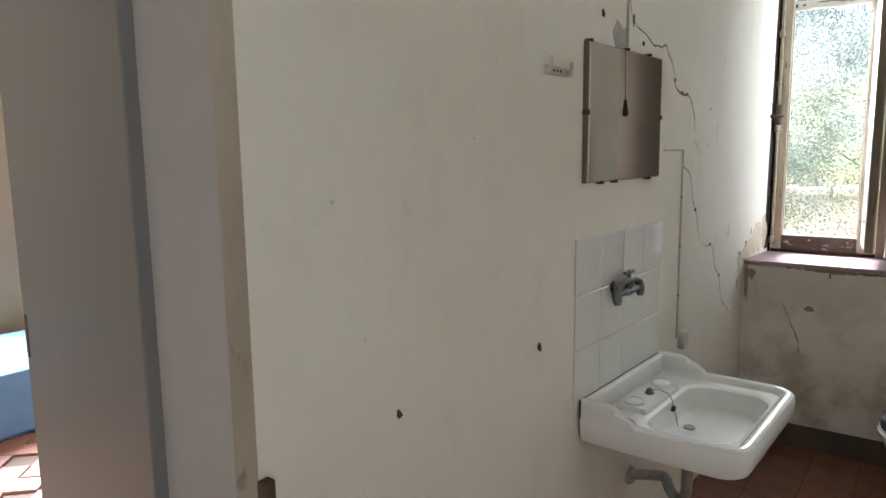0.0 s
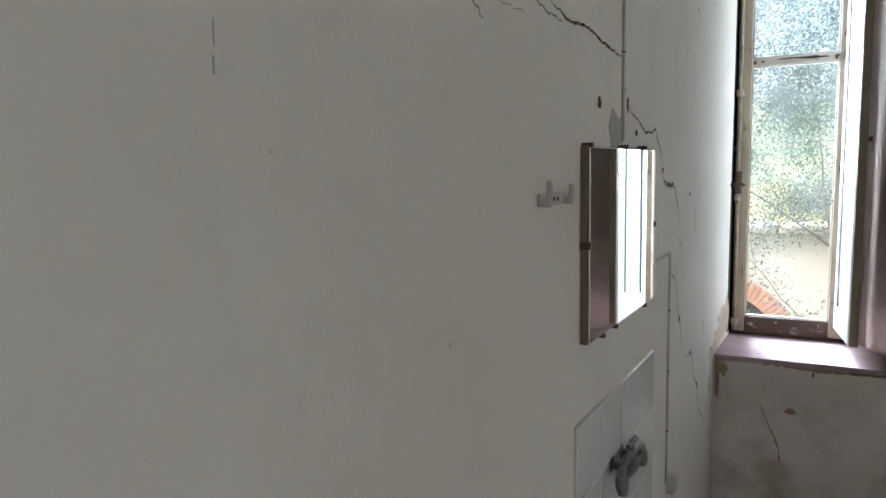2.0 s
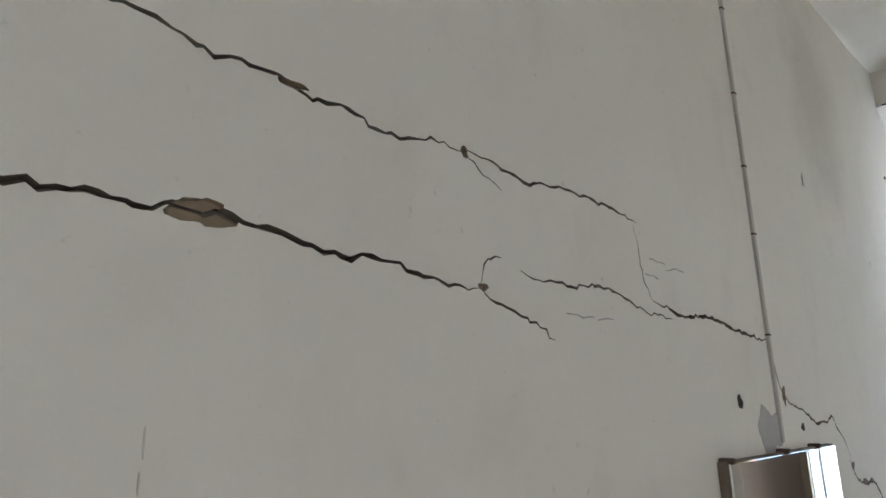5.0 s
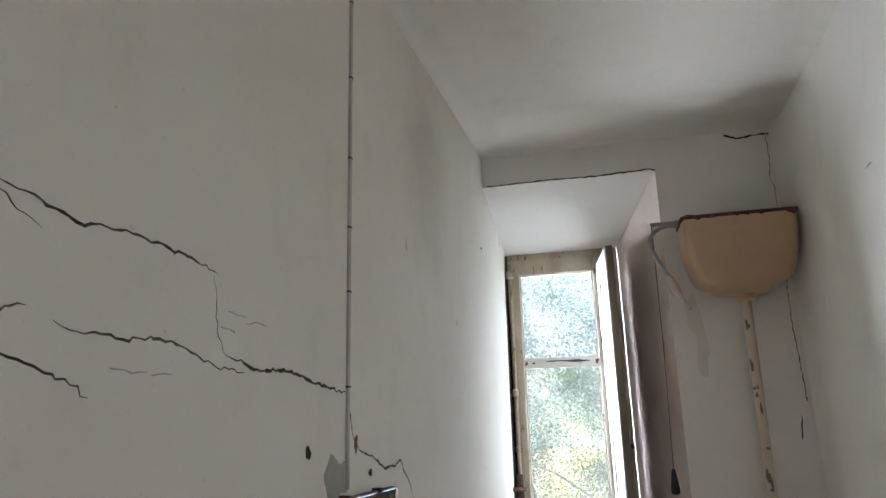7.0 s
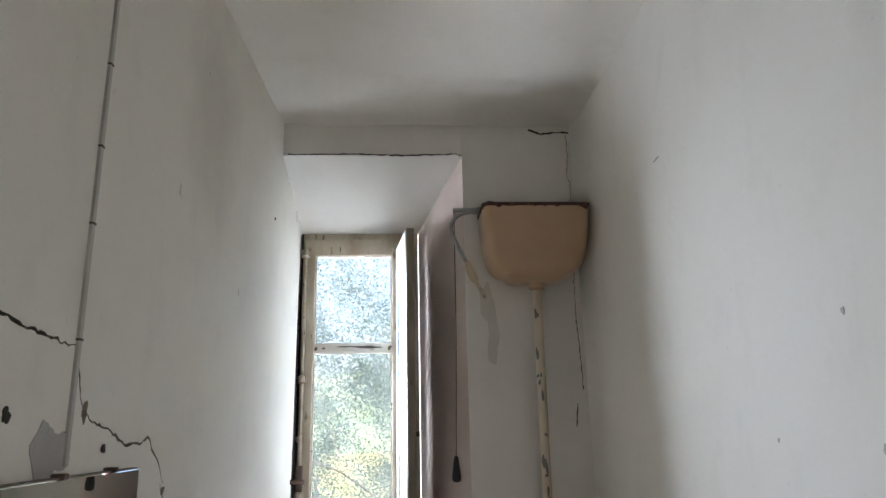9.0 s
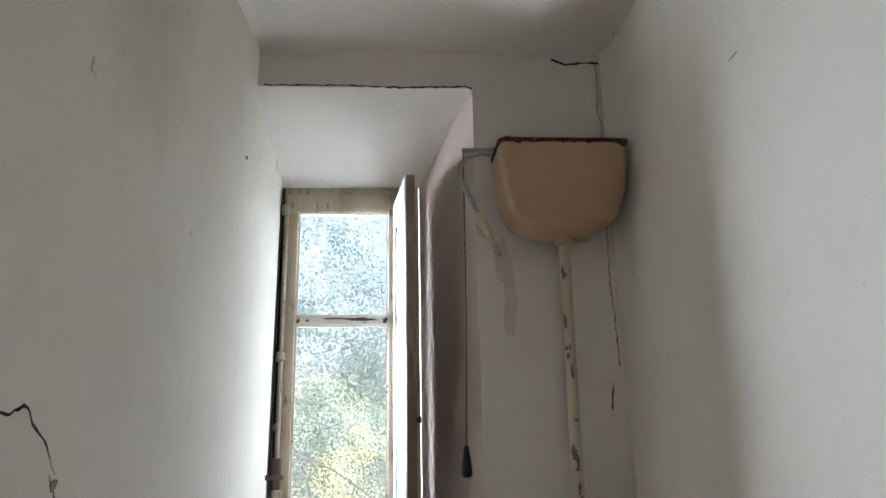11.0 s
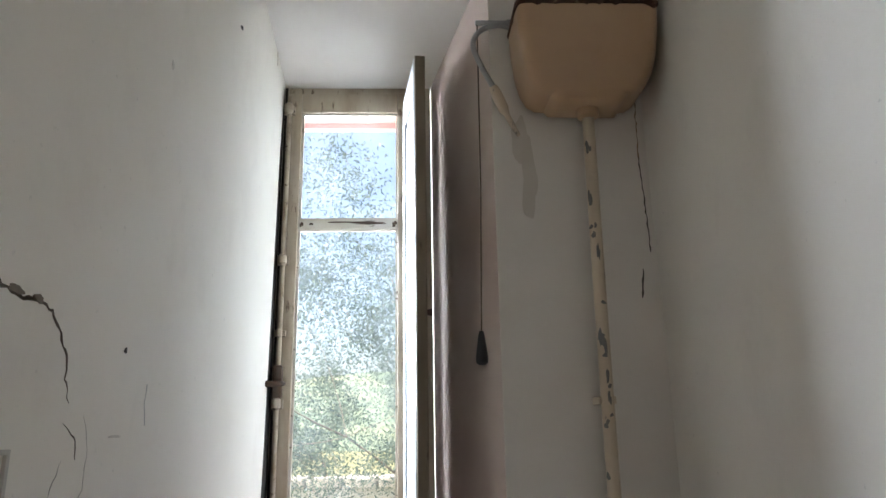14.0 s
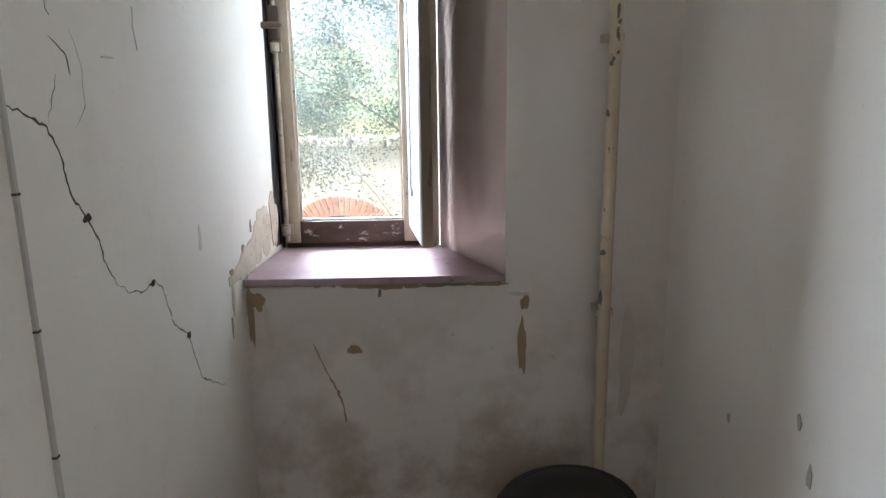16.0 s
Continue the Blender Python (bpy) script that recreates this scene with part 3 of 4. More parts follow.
bm = boxed(-0.765, -0.713, -0.022, 0.03, 0.828, 2.65, 0.006)
part("stile", bm, OLDPAINT, window, smooth=True)
bm = boxed(-0.35, -0.269, -0.022, 0.03, 0.828, 2.65, 0.006)
part("stile", bm, OLDPAINT, window, smooth=True)
part("top_rail", boxed(-0.713, -0.35, -0.02, 0.028, 2.572, 2.65, 0.005), OLDPAINT, window, smooth=True)
part("bottom_rail", boxed(-0.713, -0.35, -0.02, 0.028, 0.828, 0.905, 0.005), ROTTEN, window, "blistered rotten brown rail", smooth=True)
part("glazing_bar", boxed(-0.713, -0.35, -0.012, 0.022, 2.113, 2.148, 0.005), RAILPAINT, window, "chipped white bar", smooth=True)
for z0, z1 in ((0.905, 2.113), (2.148, 2.572)):
    pane = part("pane", boxed(-0.716, -0.347, 0.008, 0.011, z0 - 0.003, z1 + 0.003), GLASS, window)
    pane.visible_shadow = False
for x, z, w, h, k in ((-0.5, 2.137, 0.17, 0.008, 301), (-0.44, 2.132, 0.1, 0.007, 302), (-0.362, 2.13, 0.016, 0.022, 303), (-0.7, 2.13, 0.012, 0.02, 304), (-0.665, 2.131, 0.012, 0.01, 305)):
    part("paint_loss", blotch(w, h, 24, 0.45, hi=0.001, seed=k), ROTTEN, window, m=pose(x, -0.0125, z))
# thin glazing beads round the panes
for z0, z1 in ((0.905, 2.113), (2.148, 2.572)):
    bm = bmesh.new()
    box(bm, -0.713, -0.705, -0.006, 0.007, z0, z1)
    box(bm, -0.358, -0.35, -0.006, 0.007, z0, z1)
    box(bm, -0.705, -0.358, -0.006, 0.007, z1 - 0.007, z1)
    box(bm, -0.705, -0.358, -0.006, 0.007, z0, z0 + 0.007)
    part("glazing_bead", bm, RAILPAINT, window)
# bolt rod with its keepers and thumb handle
BX = -0.757
BOLT = paint("flaking_bolt_paint", (0.36, 0.3, 0.22), (0.22, 0.16, 0.1), (0.08, 0.05, 0.03), 0.5, 0.2, (18.0, 45.0), 0.6, 0.002, 0.9)
bolt = part("bolt_rod", tubed([(BX, -0.034, 0.84), (BX, -0.036, 1.4), (BX, -0.034, 2.63)], 0.0085, 10), BOLT, window, "rod bolt thick with flaking paint", smooth=True)
for z, r in ((2.575, 0.022), (1.99, 0.02), (1.73, 0.014), (1.49, 0.02), (0.88, 0.022)):
    bm = bmesh.new()
    tube(bm, [(BX, -0.047, z - r), (BX, -0.047, z - r * 0.6), (BX, -0.047, z + r * 0.6), (BX, -0.047, z + r)], [0.008, r * 0.8, r * 0.8, 0.008], 12)
    box(bm, BX - 0.02, BX + 0.02, -0.036, -0.02, z - r * 0.8, z + r * 0.8, 0.003)
    part("keeper", bm, BOLT, bolt, smooth=True)
bm = bmesh.new()
box(bm, BX - 0.016, BX + 0.016, -0.05, -0.022, 1.51, 1.62, 0.006)
tube(bm, [(BX, -0.05, 1.555), (BX, -0.085, 1.555)], 0.008, 10)
loops(bm, [ellipse_ring(BX - 0.006, -0.085, a, 0.016 * a / 0.042, z, 20) for a, z in ((0.03, 1.545), (0.042, 1.551), (0.042, 1.558), (0.03, 1.565))])
part("thumb_handle", bm, DARKMETAL, bolt, "rusty brown oval handle", smooth=True)
# inner shutter, hinged on the sash and swung into the room
SH_L = math.hypot(-0.278 + 0.322, 3.785 - 4.135)
sh_turn = math.degrees(math.atan2(3.785 - 4.135, -0.278 + 0.322))
SH_B, SH_T = 0.888, 2.592
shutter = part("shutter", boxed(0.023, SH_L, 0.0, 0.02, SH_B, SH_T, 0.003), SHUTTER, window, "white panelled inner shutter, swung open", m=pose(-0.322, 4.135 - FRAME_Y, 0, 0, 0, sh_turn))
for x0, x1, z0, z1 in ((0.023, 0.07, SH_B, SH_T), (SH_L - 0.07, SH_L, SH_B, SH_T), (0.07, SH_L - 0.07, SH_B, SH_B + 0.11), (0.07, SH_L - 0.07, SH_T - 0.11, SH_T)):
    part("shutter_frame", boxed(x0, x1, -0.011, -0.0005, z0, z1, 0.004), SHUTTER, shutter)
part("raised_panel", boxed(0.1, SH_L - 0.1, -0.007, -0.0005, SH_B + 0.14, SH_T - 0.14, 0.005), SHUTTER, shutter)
part("shutter_edge", boxed(SH_L + 0.0005, SH_L + 0.014, -0.008, 0.026, SH_B - 0.004, SH_T + 0.004, 0.003), SHUTEDGE, shutter, "worn dark wooden edge")
bm = tubed([(SH_L - 0.02, 0.021, 1.745), (SH_L - 0.02, 0.045, 1.745)], [0.006, 0.012], 10)
part("shutter_knob", bm, DARKMETAL, shutter, "small dark iron knob", smooth=True)
for z in (1.15, 2.35):
    leaf_ = tubed([(0.014, 0.01, z), (0.014, 0.01, z + 0.05)], 0.0085, 10)
    box(leaf_, 0.014, 0.05, 0.0205, 0.0225, z, z + 0.05)
    box(leaf_, -0.006, 0.014, 0.006, 0.014, z + 0.004, z + 0.046)
    part("hinge", leaf_, OLDPAINT, shutter)

# sill board, worn at its front
bm = bmesh.new()
prism(bm, [(WIN_Y - 0.012, SILL_F - 0.02), (WIN_Y - 0.012, SILL_F), (FRAME_Y + 0.002, SILL_B + 0.004), (FRAME_Y + 0.002, SILL_B - 0.02)], LEFT_X + SLOPE * (WIN_Y - 1.23) + 0.004, -0.05, "x")
for v in bm.verts:
    if v.co.x > -0.3 and v.co.y > 4.0:
        v.co.x = REV_B - 0.001
tagged(part("window_sill", bm, PINK), "pink painted window sill with dusty marks", "window sill", kind="structure")


# ---- things on the long wall ----
def splashback():
    t = thing("tile_splashback", on_left(1.86, 0.6), "white glazed tile splashback above the washbasin", "wall tiles")
    part("grout_bed", boxed(0.001, 0.679, -0.0025, 0.002, 0.001, 0.521), GROUT, t)
    me = mesh_of("tile", boxed(0.0015, 0.1685, -0.0055, -0.0015, 0.0015, 0.1715, 0.0012, 1), TILE)
    for j in range(3):
        for i in range(4):
            o = new("tile", me)
            o.parent = t
            o.matrix_local = pose(0.17 * i, -0.0004 * ((i * 7 + j * 3) % 3), 0.174 * j, 0.25 * ((i * 5 + j) % 3 - 1), 0, 0.25 * ((i + 2 * j) % 3 - 1))
    return t


splashback()


def washbasin():
    t = thing("washbasin", on_left(2.222, 0.0), "white ceramic washbasin fixed to the wall", "washbasin")
    W, D, R = 0.334, 0.505, 0.09
    bm = bmesh.new()
    rim = 0.566

    def ring(inset, z, back=0.0, r=R):
        return rounded_rect(-W + inset, W - inset, -D + inset, -0.004 - back, (max(r - inset, 0.01), max(r - inset, 0.01), 0.012, 0.012), z, 7)

    bowl = lambda inset, z, r=0.085: rounded_rect(-0.245 + inset, 0.245 - inset, -D + 0.06 + inset, -0.165 - inset, max(r - inset * 0.3, 0.02), z, 7)
    loops(bm, [ring(0.1, 0.47, 0.02), ring(0.035, 0.468, 0.006), ring(0.012, 0.478), ring(0.002, 0.5), ring(0.0, rim - 0.02), ring(0.004, rim - 0.006), ring(0.014, rim), ring(0.03, rim - 0.001), ring(0.036, rim - 0.006),
               ring(0.05, rim - 0.02, 0.04), bowl(-0.014, rim - 0.022), bowl(-0.006, rim - 0.023), bowl(0.003, rim - 0.03), bowl(0.01, rim - 0.06), bowl(0.024, rim - 0.115), bowl(0.045, rim - 0.14), bowl(0.075, rim - 0.149), bowl(0.12, rim - 0.152)])
    # raised ends and back
    prof = [(-0.008, 0.54)] + [(-0.008, rim + 0.05), (-0.02, rim + 0.053), (-0.105, rim + 0.05), (-0.128, rim + 0.038), (-0.15, rim + 0.012), (-0.175, rim - 0.001), (-0.2, rim - 0.004), (-0.2, 0.54)]
    for x0, x1 in ((-W + 0.0015, -W + 0.032), (W - 0.032, W - 0.0015)):
        b2 = bmesh.new()
        prism(b2, prof, x0, x1, "x")
        bmesh.ops.bevel(b2, geom=[e for e in b2.edges if abs(e.verts[0].co.x - e.verts[1].co.x) < 1e-5], offset=0.011, segments=3, affect="EDGES", profile=0.5, clamp_overlap=True)
        tmp = bpy.data.meshes.new("tmp")
        b2.to_mesh(tmp)
        b2.free()
        bm.from_mesh(tmp)
        bpy.data.meshes.remove(tmp)
    box(bm, -W + 0.03, W - 0.03, -0.034, -0.008, 0.54, rim + 0.049, 0.01, 3)
    # tap shelf
    box(bm, -0.16, 0.14, -0.155, -0.05, rim - 0.04, rim - 0.003, 0.006, 2)
    part("basin", bm, CERAMIC, t, smooth=True)
    part("wall_gap", boxed(-W + 0.004, W - 0.004, -0.0095, -0.0055, 0.5, rim + 0.046), HOLE, t, "dark open joint at the wall")
    top = rim - 0.0035
    for x in (-0.125, 0.105):
        part("tap_hole_cap", tubed([(x, -0.1, top), (x, -0.1, top + 0.008), (x, -0.1, top + 0.015), (x, -0.1, top + 0.019)], [0.031, 0.031, 0.023, 0.008], 20), CERAMIC, t, smooth=True)
    part("chain_stay", tubed([(-0.01, -0.105, top), (-0.01, -0.105, top + 0.014), (-0.01, -0.105, top + 0.02)], [0.017, 0.011, 0.005], 14), TAPMETAL, t, "blackened metal chain stay", smooth=True)
    ch = curve_points([(-0.01, -0.105, top + 0.014), (0.0, -0.14, top + 0.016), (0.004, -0.172, top), (0.0, -0.192, top - 0.05), (-0.004, -0.205, top - 0.1)], 8)
    part("plug_chain", tubed(ch, 0.0018, 8), CHROME, t, smooth=True)
    part("overflow", tubed([(0.004, -0.179, rim - 0.042), (0.004, -0.19, rim - 0.044)], [0.012, 0.01], 14), DARKMETAL, t, smooth=True)
    part("waste", tubed([(0.0, -0.29, rim - 0.153), (0.0, -0.29, rim - 0.149), (0.0, -0.29, rim - 0.15)], [0.03, 0.03, 0.018], 20), CHROME, t, smooth=True)
    bm = tubed(curve_points([(0.0, -0.24, 0.475), (0.0, -0.24, 0.3), (0.002, -0.235, 0.23), (0.01, -0.205, 0.205), (0.02, -0.175, 0.225), (0.035, -0.15, 0.255), (0.06, -0.09, 0.235), (0.085, 0.004, 0.2)], 8), 0.019, 14)
    tube(bm, [(0, -0.24, 0.33), (0, -0.24, 0.37)], 0.029, 14)
    tube(bm, [(0.085, 0.0, 0.2), (0.084, -0.006, 0.201), (0.082, -0.012, 0.203)], [0.036, 0.034, 0.022], 14)
    part("trap_pipe", bm, CHROME, t, "dull metal waste trap", smooth=True)
    for x in (-0.2, 0.2):
        part("wall_bracket", boxed(x - 0.012, x + 0.012, -0.3, 0.002, 0.452, 0.469, 0.003), DARKMETAL, t)
    return t


washbasin()


def wall_tap():
    t = thing("wall_tap", on_left(2.16, 0.935) @ Matrix.Scale(0.78, 4), "old blackened chrome wall tap with two handles", "tap")
    bm = tubed(curve_points([(-0.098, -0.055, 0.0), (-0.075, -0.055, 0.024), (0, -0.055, 0.03), (0.075, -0.055, 0.024), (0.098, -0.055, 0.0)], 6), 0.0135, 12)
    tube(bm, [(-0.09, -0.055, -0.016), (0, -0.058, -0.02), (0.09, -0.055, -0.016)], [0.012, 0.017, 0.012], 12)
    tube(bm, [(0, -0.055, 0.03), (0, -0.055, -0.018)], 0.015, 12)
    for x in (-0.055, 0.055):
        tube(bm, [(x, 0.0, 0.004), (x, -0.009, 0.004), (x, -0.012, 0.004), (x, -0.05, 0.004)], [0.026, 0.024, 0.012, 0.012], 16)
    part("tap_body", bm, TAPMETAL, t, smooth=True)
    for k in (-1, 1):
        bm = tubed(curve_points([(0.09 * k, -0.055, 0.02), (0.108 * k, -0.055, 0.008), (0.118 * k, -0.057, -0.02), (0.116 * k, -0.06, -0.056)], 5), [0.012] * 4 + [0.017] * 4 + [0.02] * 4 + [0.019] * 2 + [0.015] * 2, 12)
        part("tap_handle", bm, TAPMETAL, t, smooth=True)
    bm = tubed([(0, -0.055, 0.03), (0, -0.055, 0.06)], [0.011, 0.009], 12)
    tube(bm, [(-0.042, -0.055, 0.064), (-0.02, -0.055, 0.062), (0, -0.055, 0.066), (0.02, -0.055, 0.062), (0.042, -0.055, 0.064)], [0.009, 0.007, 0.011, 0.007, 0.009], 10)
    part("top_handle", bm, TAPMETAL, t, smooth=True)
    return t


wall_tap()


def wall_mirror():
    t = thing("wall_mirror", on_left(1.895, 1.29), "rectangular wall mirror held by small dark clips", "mirror")
    part("backing", boxed(0.0, 0.56, -0.016, 0.0, 0.0, 0.415, 0.002), WOODEDGE, t, "dark wooden backing board")
    part("mirror_glass", boxed(0.003, 0.557, -0.021, -0.0165, 0.003, 0.412, 0.0015, 1), MIRROR, t)
    for x, z, v in ((0.012, 0.416, 1), (0.27, 0.416, 1), (0.45, 0.416, 1), (0.0, 0.21, 0), (0.56, 0.21, 0), (0.1, -0.001, 1), (0.2, -0.001, 1), (0.47, -0.001, 1)):
        w, h = (0.007, 0.005) if v else (0.005, 0.008)
        part("clip", boxed(x - w, x + w, -0.0245, 0.0, z - h, z + h, 0.003), DARKMETAL, t, smooth=True)
    return t


wall_mirror()


def wall_hook():
    t = thing("hook_rail", on_left(1.667, 1.605), "small plastic towel hook rail screwed to the wall", "hook")
    part("plate", boxed(0.0, 0.125, -0.007, 0, -0.012, 0.012, 0.003), PLASTIC, t, smooth=True)
    for x, h in ((0.006, 0.034), (0.119, 0.026)):
        bm = boxed(x - 0.006, x + 0.006, -0.024, -0.006, -0.012, 0.004, 0.003)
        tube(bm, [(x, -0.019, 0.0), (x, -0.022, h * 0.6), (x, -0.02, h)], [0.006, 0.0055, 0.0045], 10)
        part("hook", bm, CORDGREY, t, "grimy grey plastic hook", smooth=True)
    for x in (0.045, 0.063, 0.081):
        part("screw", tubed([(x, -0.0065, 0), (x, -0.009, 0)], 0.004, 8), DARKMETAL, t)
    return t


wall_hook()


def cable_strip(name, y, z0, z1, w, label, clips):
    t = thing(name, on_left(y, z0), label, "cable")
    part("strip", boxed(-w / 2, w / 2, -0.0065, 0.001, 0, z1 - z0, 0.002), CORDGREY, t, smooth=True)
    for z in clips:
        part("clip", boxed(-w / 2 - 0.001, w / 2 + 0.001, -0.0075, 0.001, z - z0 - 0.002, z - z0 + 0.002, 0.0005), DARKMETAL, t)
    return t


cable_strip("cable_strip", 2.195, 1.72, 3.06, 0.011, "painted cable strip running up the wall", (1.93, 2.14, 2.29, 2.46, 2.67, 2.88))
cord = cable_strip("socket_cable", 2.742, 0.62, 1.38, 0.008, "thin pinned cable down to a small socket", (0.8, 1.0, 1.2))
part("side_run", boxed(-0.2, 0.004, -0.006, 0.001, 0.76, 0.767, 0.001), CORDGREY, cord)
bm = loops(bmesh.new(), [[(x, y, z) for x, z, y in rounded_rect(-0.03 * k, 0.03 * k, -0.04 * k, 0.04 * k, 0.02 * k, d, 5)] for k, d in ((1.0, 0.002), (1.0, -0.016), (0.85, -0.026), (0.5, -0.03))])
sock = part("socket_box", bm, PLASTIC, None, smooth=True)
sock.matrix_world = on_left(2.795, 0.605)
tagged(sock, "small white plastic cable socket on the wall", "socket")


def left_mark(name, y, z, w, h, mat, seed, rough=0.3, label=""):
    o = part(name, blotch(w, h, 30, rough, hi=0.001 + 0.0003 * (seed % 6), seed=seed), mat, wall_left, label)
    o.matrix_parent_inverse = LEFT0.inverted()
    o.matrix_basis = on_left(y, z)
    return o


left_mark("cement_smear", 2.15, 1.745, 0.1, 0.09, GREY_STAIN, 7, 0.4)
left_mark("cement_smear", 2.135, 1.735, 0.06, 0.11, GREY_STAIN, 8, 0.3)
for y, z, w, h, k in ((2.02, 1.80, 0.018, 0.024, 9), (1.07, 0.83, 0.016, 0.018, 10), (1.655, 0.84, 0.018, 0.026, 11), (2.19, 1.765, 0.016, 0.022, 12), (2.33, 1.745, 0.014, 0.018, 13),
                      (3.60, 2.585, 0.018, 0.014, 14), (2.635, 1.645, 0.018, 0.016, 15), (2.715, 1.603, 0.03, 0.014, 16), (2.77, 1.6, 0.022, 0.012, 17), (2.92, 1.135, 0.022, 0.016, 18),
                      (3.28, 0.8, 0.024, 0.014, 19), (3.13, 0.965, 0.018, 0.012, 20), (3.06, 1.555, 0.008, 0.012, 21)):
    left_mark("hole", y, z, w, h, CRACKDIRT if k in (15, 16, 17) else HOLE, k, 0.35)
for y, z, h, k in ((0.962, 1.785, 0.022, 31), (0.96, 1.757, 0.016, 32)):
    left_mark("scuff", y, z, 0.0014, h, PALE_STAIN, k, 0.3)
# broken plaster where the long wall meets the window recess
for y, z, w, h, k in ((4.06, 0.93, 0.08, 0.2, 41), (3.95, 0.92, 0.16, 0.15, 42), (3.84, 0.885, 0.16, 0.13, 43), (3.74, 0.858, 0.15, 0.09, 44), (3.64, 0.845, 0.12, 0.045, 45), (3.6, 0.8, 0.022, 0.1, 46)):
    left_mark("broken_plaster", y, z, w, h, PALERAW, k, 0.35)
for y, z, w, h, k in ((3.80, 0.955, 0.012, 0.04, 51), (3.71, 0.908, 0.02, 0.02, 52), (3.6, 0.865, 0.03, 0.014, 53), (3.575, 0.72, 0.014, 0.05, 54)):
    left_mark("hole", y, z, w, h, BROWN_STAIN, k, 0.4)
bm = boxed(-0.012, 0.012, -0.02, 0.004, -0.05, 0.05, 0.004)
pin = part("hinge_pin", bm, DARKMETAL, None)
pin.matrix_world = on_left(0.716, 0.775)
tagged(pin, "short black iron pin in the wall edge", "hinge pin")

# dark gap beside the window frame
part("frame_gap", boxed(-0.0055, 0.0055, 0.0, 0.004, 0.81, 2.68), HOLE, window, m=pose(-0.777, -0.006, 0))
gap = part("open_joint", prism(bmesh.new(), [(4.15, 2.67), (4.125, 2.4), (4.11, 1.9), (4.098, 1.5), (4.085, 1.1), (4.08, 0.83), (4.15, 0.83)], -0.0016, 0.002, "y"), HOLE, wall_left)
gap.matrix_parent_inverse = LEFT0.inverted()
gap.matrix_basis = LEFT0


# ---- things on the window wall ----
def cistern():
    t = thing("toilet_cistern", pose(0.226, WIN_Y, 2.313), "beige enamel high-level cistern with a rusty rim", "cistern")
    rings = []
    for z, hw, d0, d1, r in ((0.0, 0.085, 0.04, 0.13, 0.03), (0.012, 0.104, 0.02, 0.155, 0.035), (0.034, 0.114, 0.012, 0.165, 0.035), (0.04, 0.142, 0.006, 0.172, 0.04), (0.06, 0.167, 0.004, 0.182, 0.045), (0.1, 0.185, 0.003, 0.189, 0.04),
                             (0.16, 0.197, 0.002, 0.194, 0.035), (0.26, 0.206, 0.002, 0.198, 0.03), (0.352, 0.211, 0.002, 0.2, 0.025)):
        rings.append(rounded_rect(-hw, hw, -d1, -d0, (r, r, 0.006, 0.006), 0.825 * z, 6))
    b = loops(bmesh.new(), rings)
    for v in b.verts:
        k = 0.004 * noise.noise(v.co * 7.0)
        v.co.x += k
        v.co.y += k
    part("tank", b, TANK, t, smooth=True)
    lip = [rounded_rect(-hw, hw, -d, -0.001, (0.022, 0.022, 0.005, 0.005), 0.825 * z, 24) for z, hw, d in ((0.346, 0.2118, 0.2012), (0.358, 0.214, 0.2035), (0.367, 0.2145, 0.204), (0.369, 0.209, 0.199))]
    b = loops(bmesh.new(), lip)
    bmesh.ops.subdivide_edges(b, edges=[e for e in b.edges if e.calc_length() > 0.1], cuts=40)
    for v in b.verts:
        if v.co.z < 0.29:
            v.co.z += 0.006 + 0.026 * noise.noise((v.co.x * 24, v.co.y * 24, 2.0)) + 0.008 * noise.noise((v.co.x * 80, v.co.y * 80, 5.0))
    part("rusty_rim", b, RUST, t, "dark flaking rust along the rim", smooth=True)
    part("outlet_nut", tubed([(0.004, -0.09, 0.005), (0.004, -0.09, -0.006), (0.004, -0.09, -0.022), (0.004, -0.09, -0.028)], [0.034, 0.034, 0.032, 0.022], 16), TANK, t, smooth=True)
    lever = part("flush_lever", boxed(-0.32, -0.19, -0.052, -0.042, 0.313, 0.329, 0.004), LEAD, t, "grey iron flush lever", smooth=True)
    part("pivot", tubed([(-0.195, -0.046, 0.319), (-0.22, -0.046, 0.319)], 0.014, 12), LEAD, lever, smooth=True)
    part("pull_chain", tubed([(-0.314, -0.046, 0.313), (-0.318, -0.046, -0.22), (-0.329, -0.046, -0.647)], 0.002, 6), DARKMETAL, t)
    part("pull_handle", tubed([(-0.3295, -0.046, -0.649), (-0.33, -0.046, -0.662), (-0.33, -0.046, -0.722), (-0.33, -0.046, -0.737), (-0.33, -0.046, -0.743)], [0.006, 0.009, 0.0175, 0.0165, 0.009], 14), BLACK, t, "black tapered pull handle", smooth=True)
    hose = curve_points([(-0.19, -0.045, 0.298), (-0.245, -0.05, 0.311), (-0.305, -0.055, 0.288), (-0.329, -0.055, 0.238), (-0.305, -0.05, 0.168), (-0.267, -0.045, 0.096)], 8)
    part("supply_pipe", tubed(hose, 0.0085, 12), LEAD, t, "bent grey lead supply pipe", smooth=True)
    part("pipe_joint", tubed([(-0.27, -0.046, 0.101), (-0.262, -0.043, 0.083), (-0.24, -0.03, 0.038), (-0.232, -0.024, 0.023)], [0.013, 0.017, 0.017, 0.012], 12), PIPEPAINT, t, smooth=True)
    part("pipe_tail", tubed([(-0.234, -0.026, 0.028), (-0.21, -0.012, -0.012), (-0.19, 0.0, -0.042)], [0.009, 0.008, 0.006], 10), PIPEPAINT, t, smooth=True)
    return t


cistern()


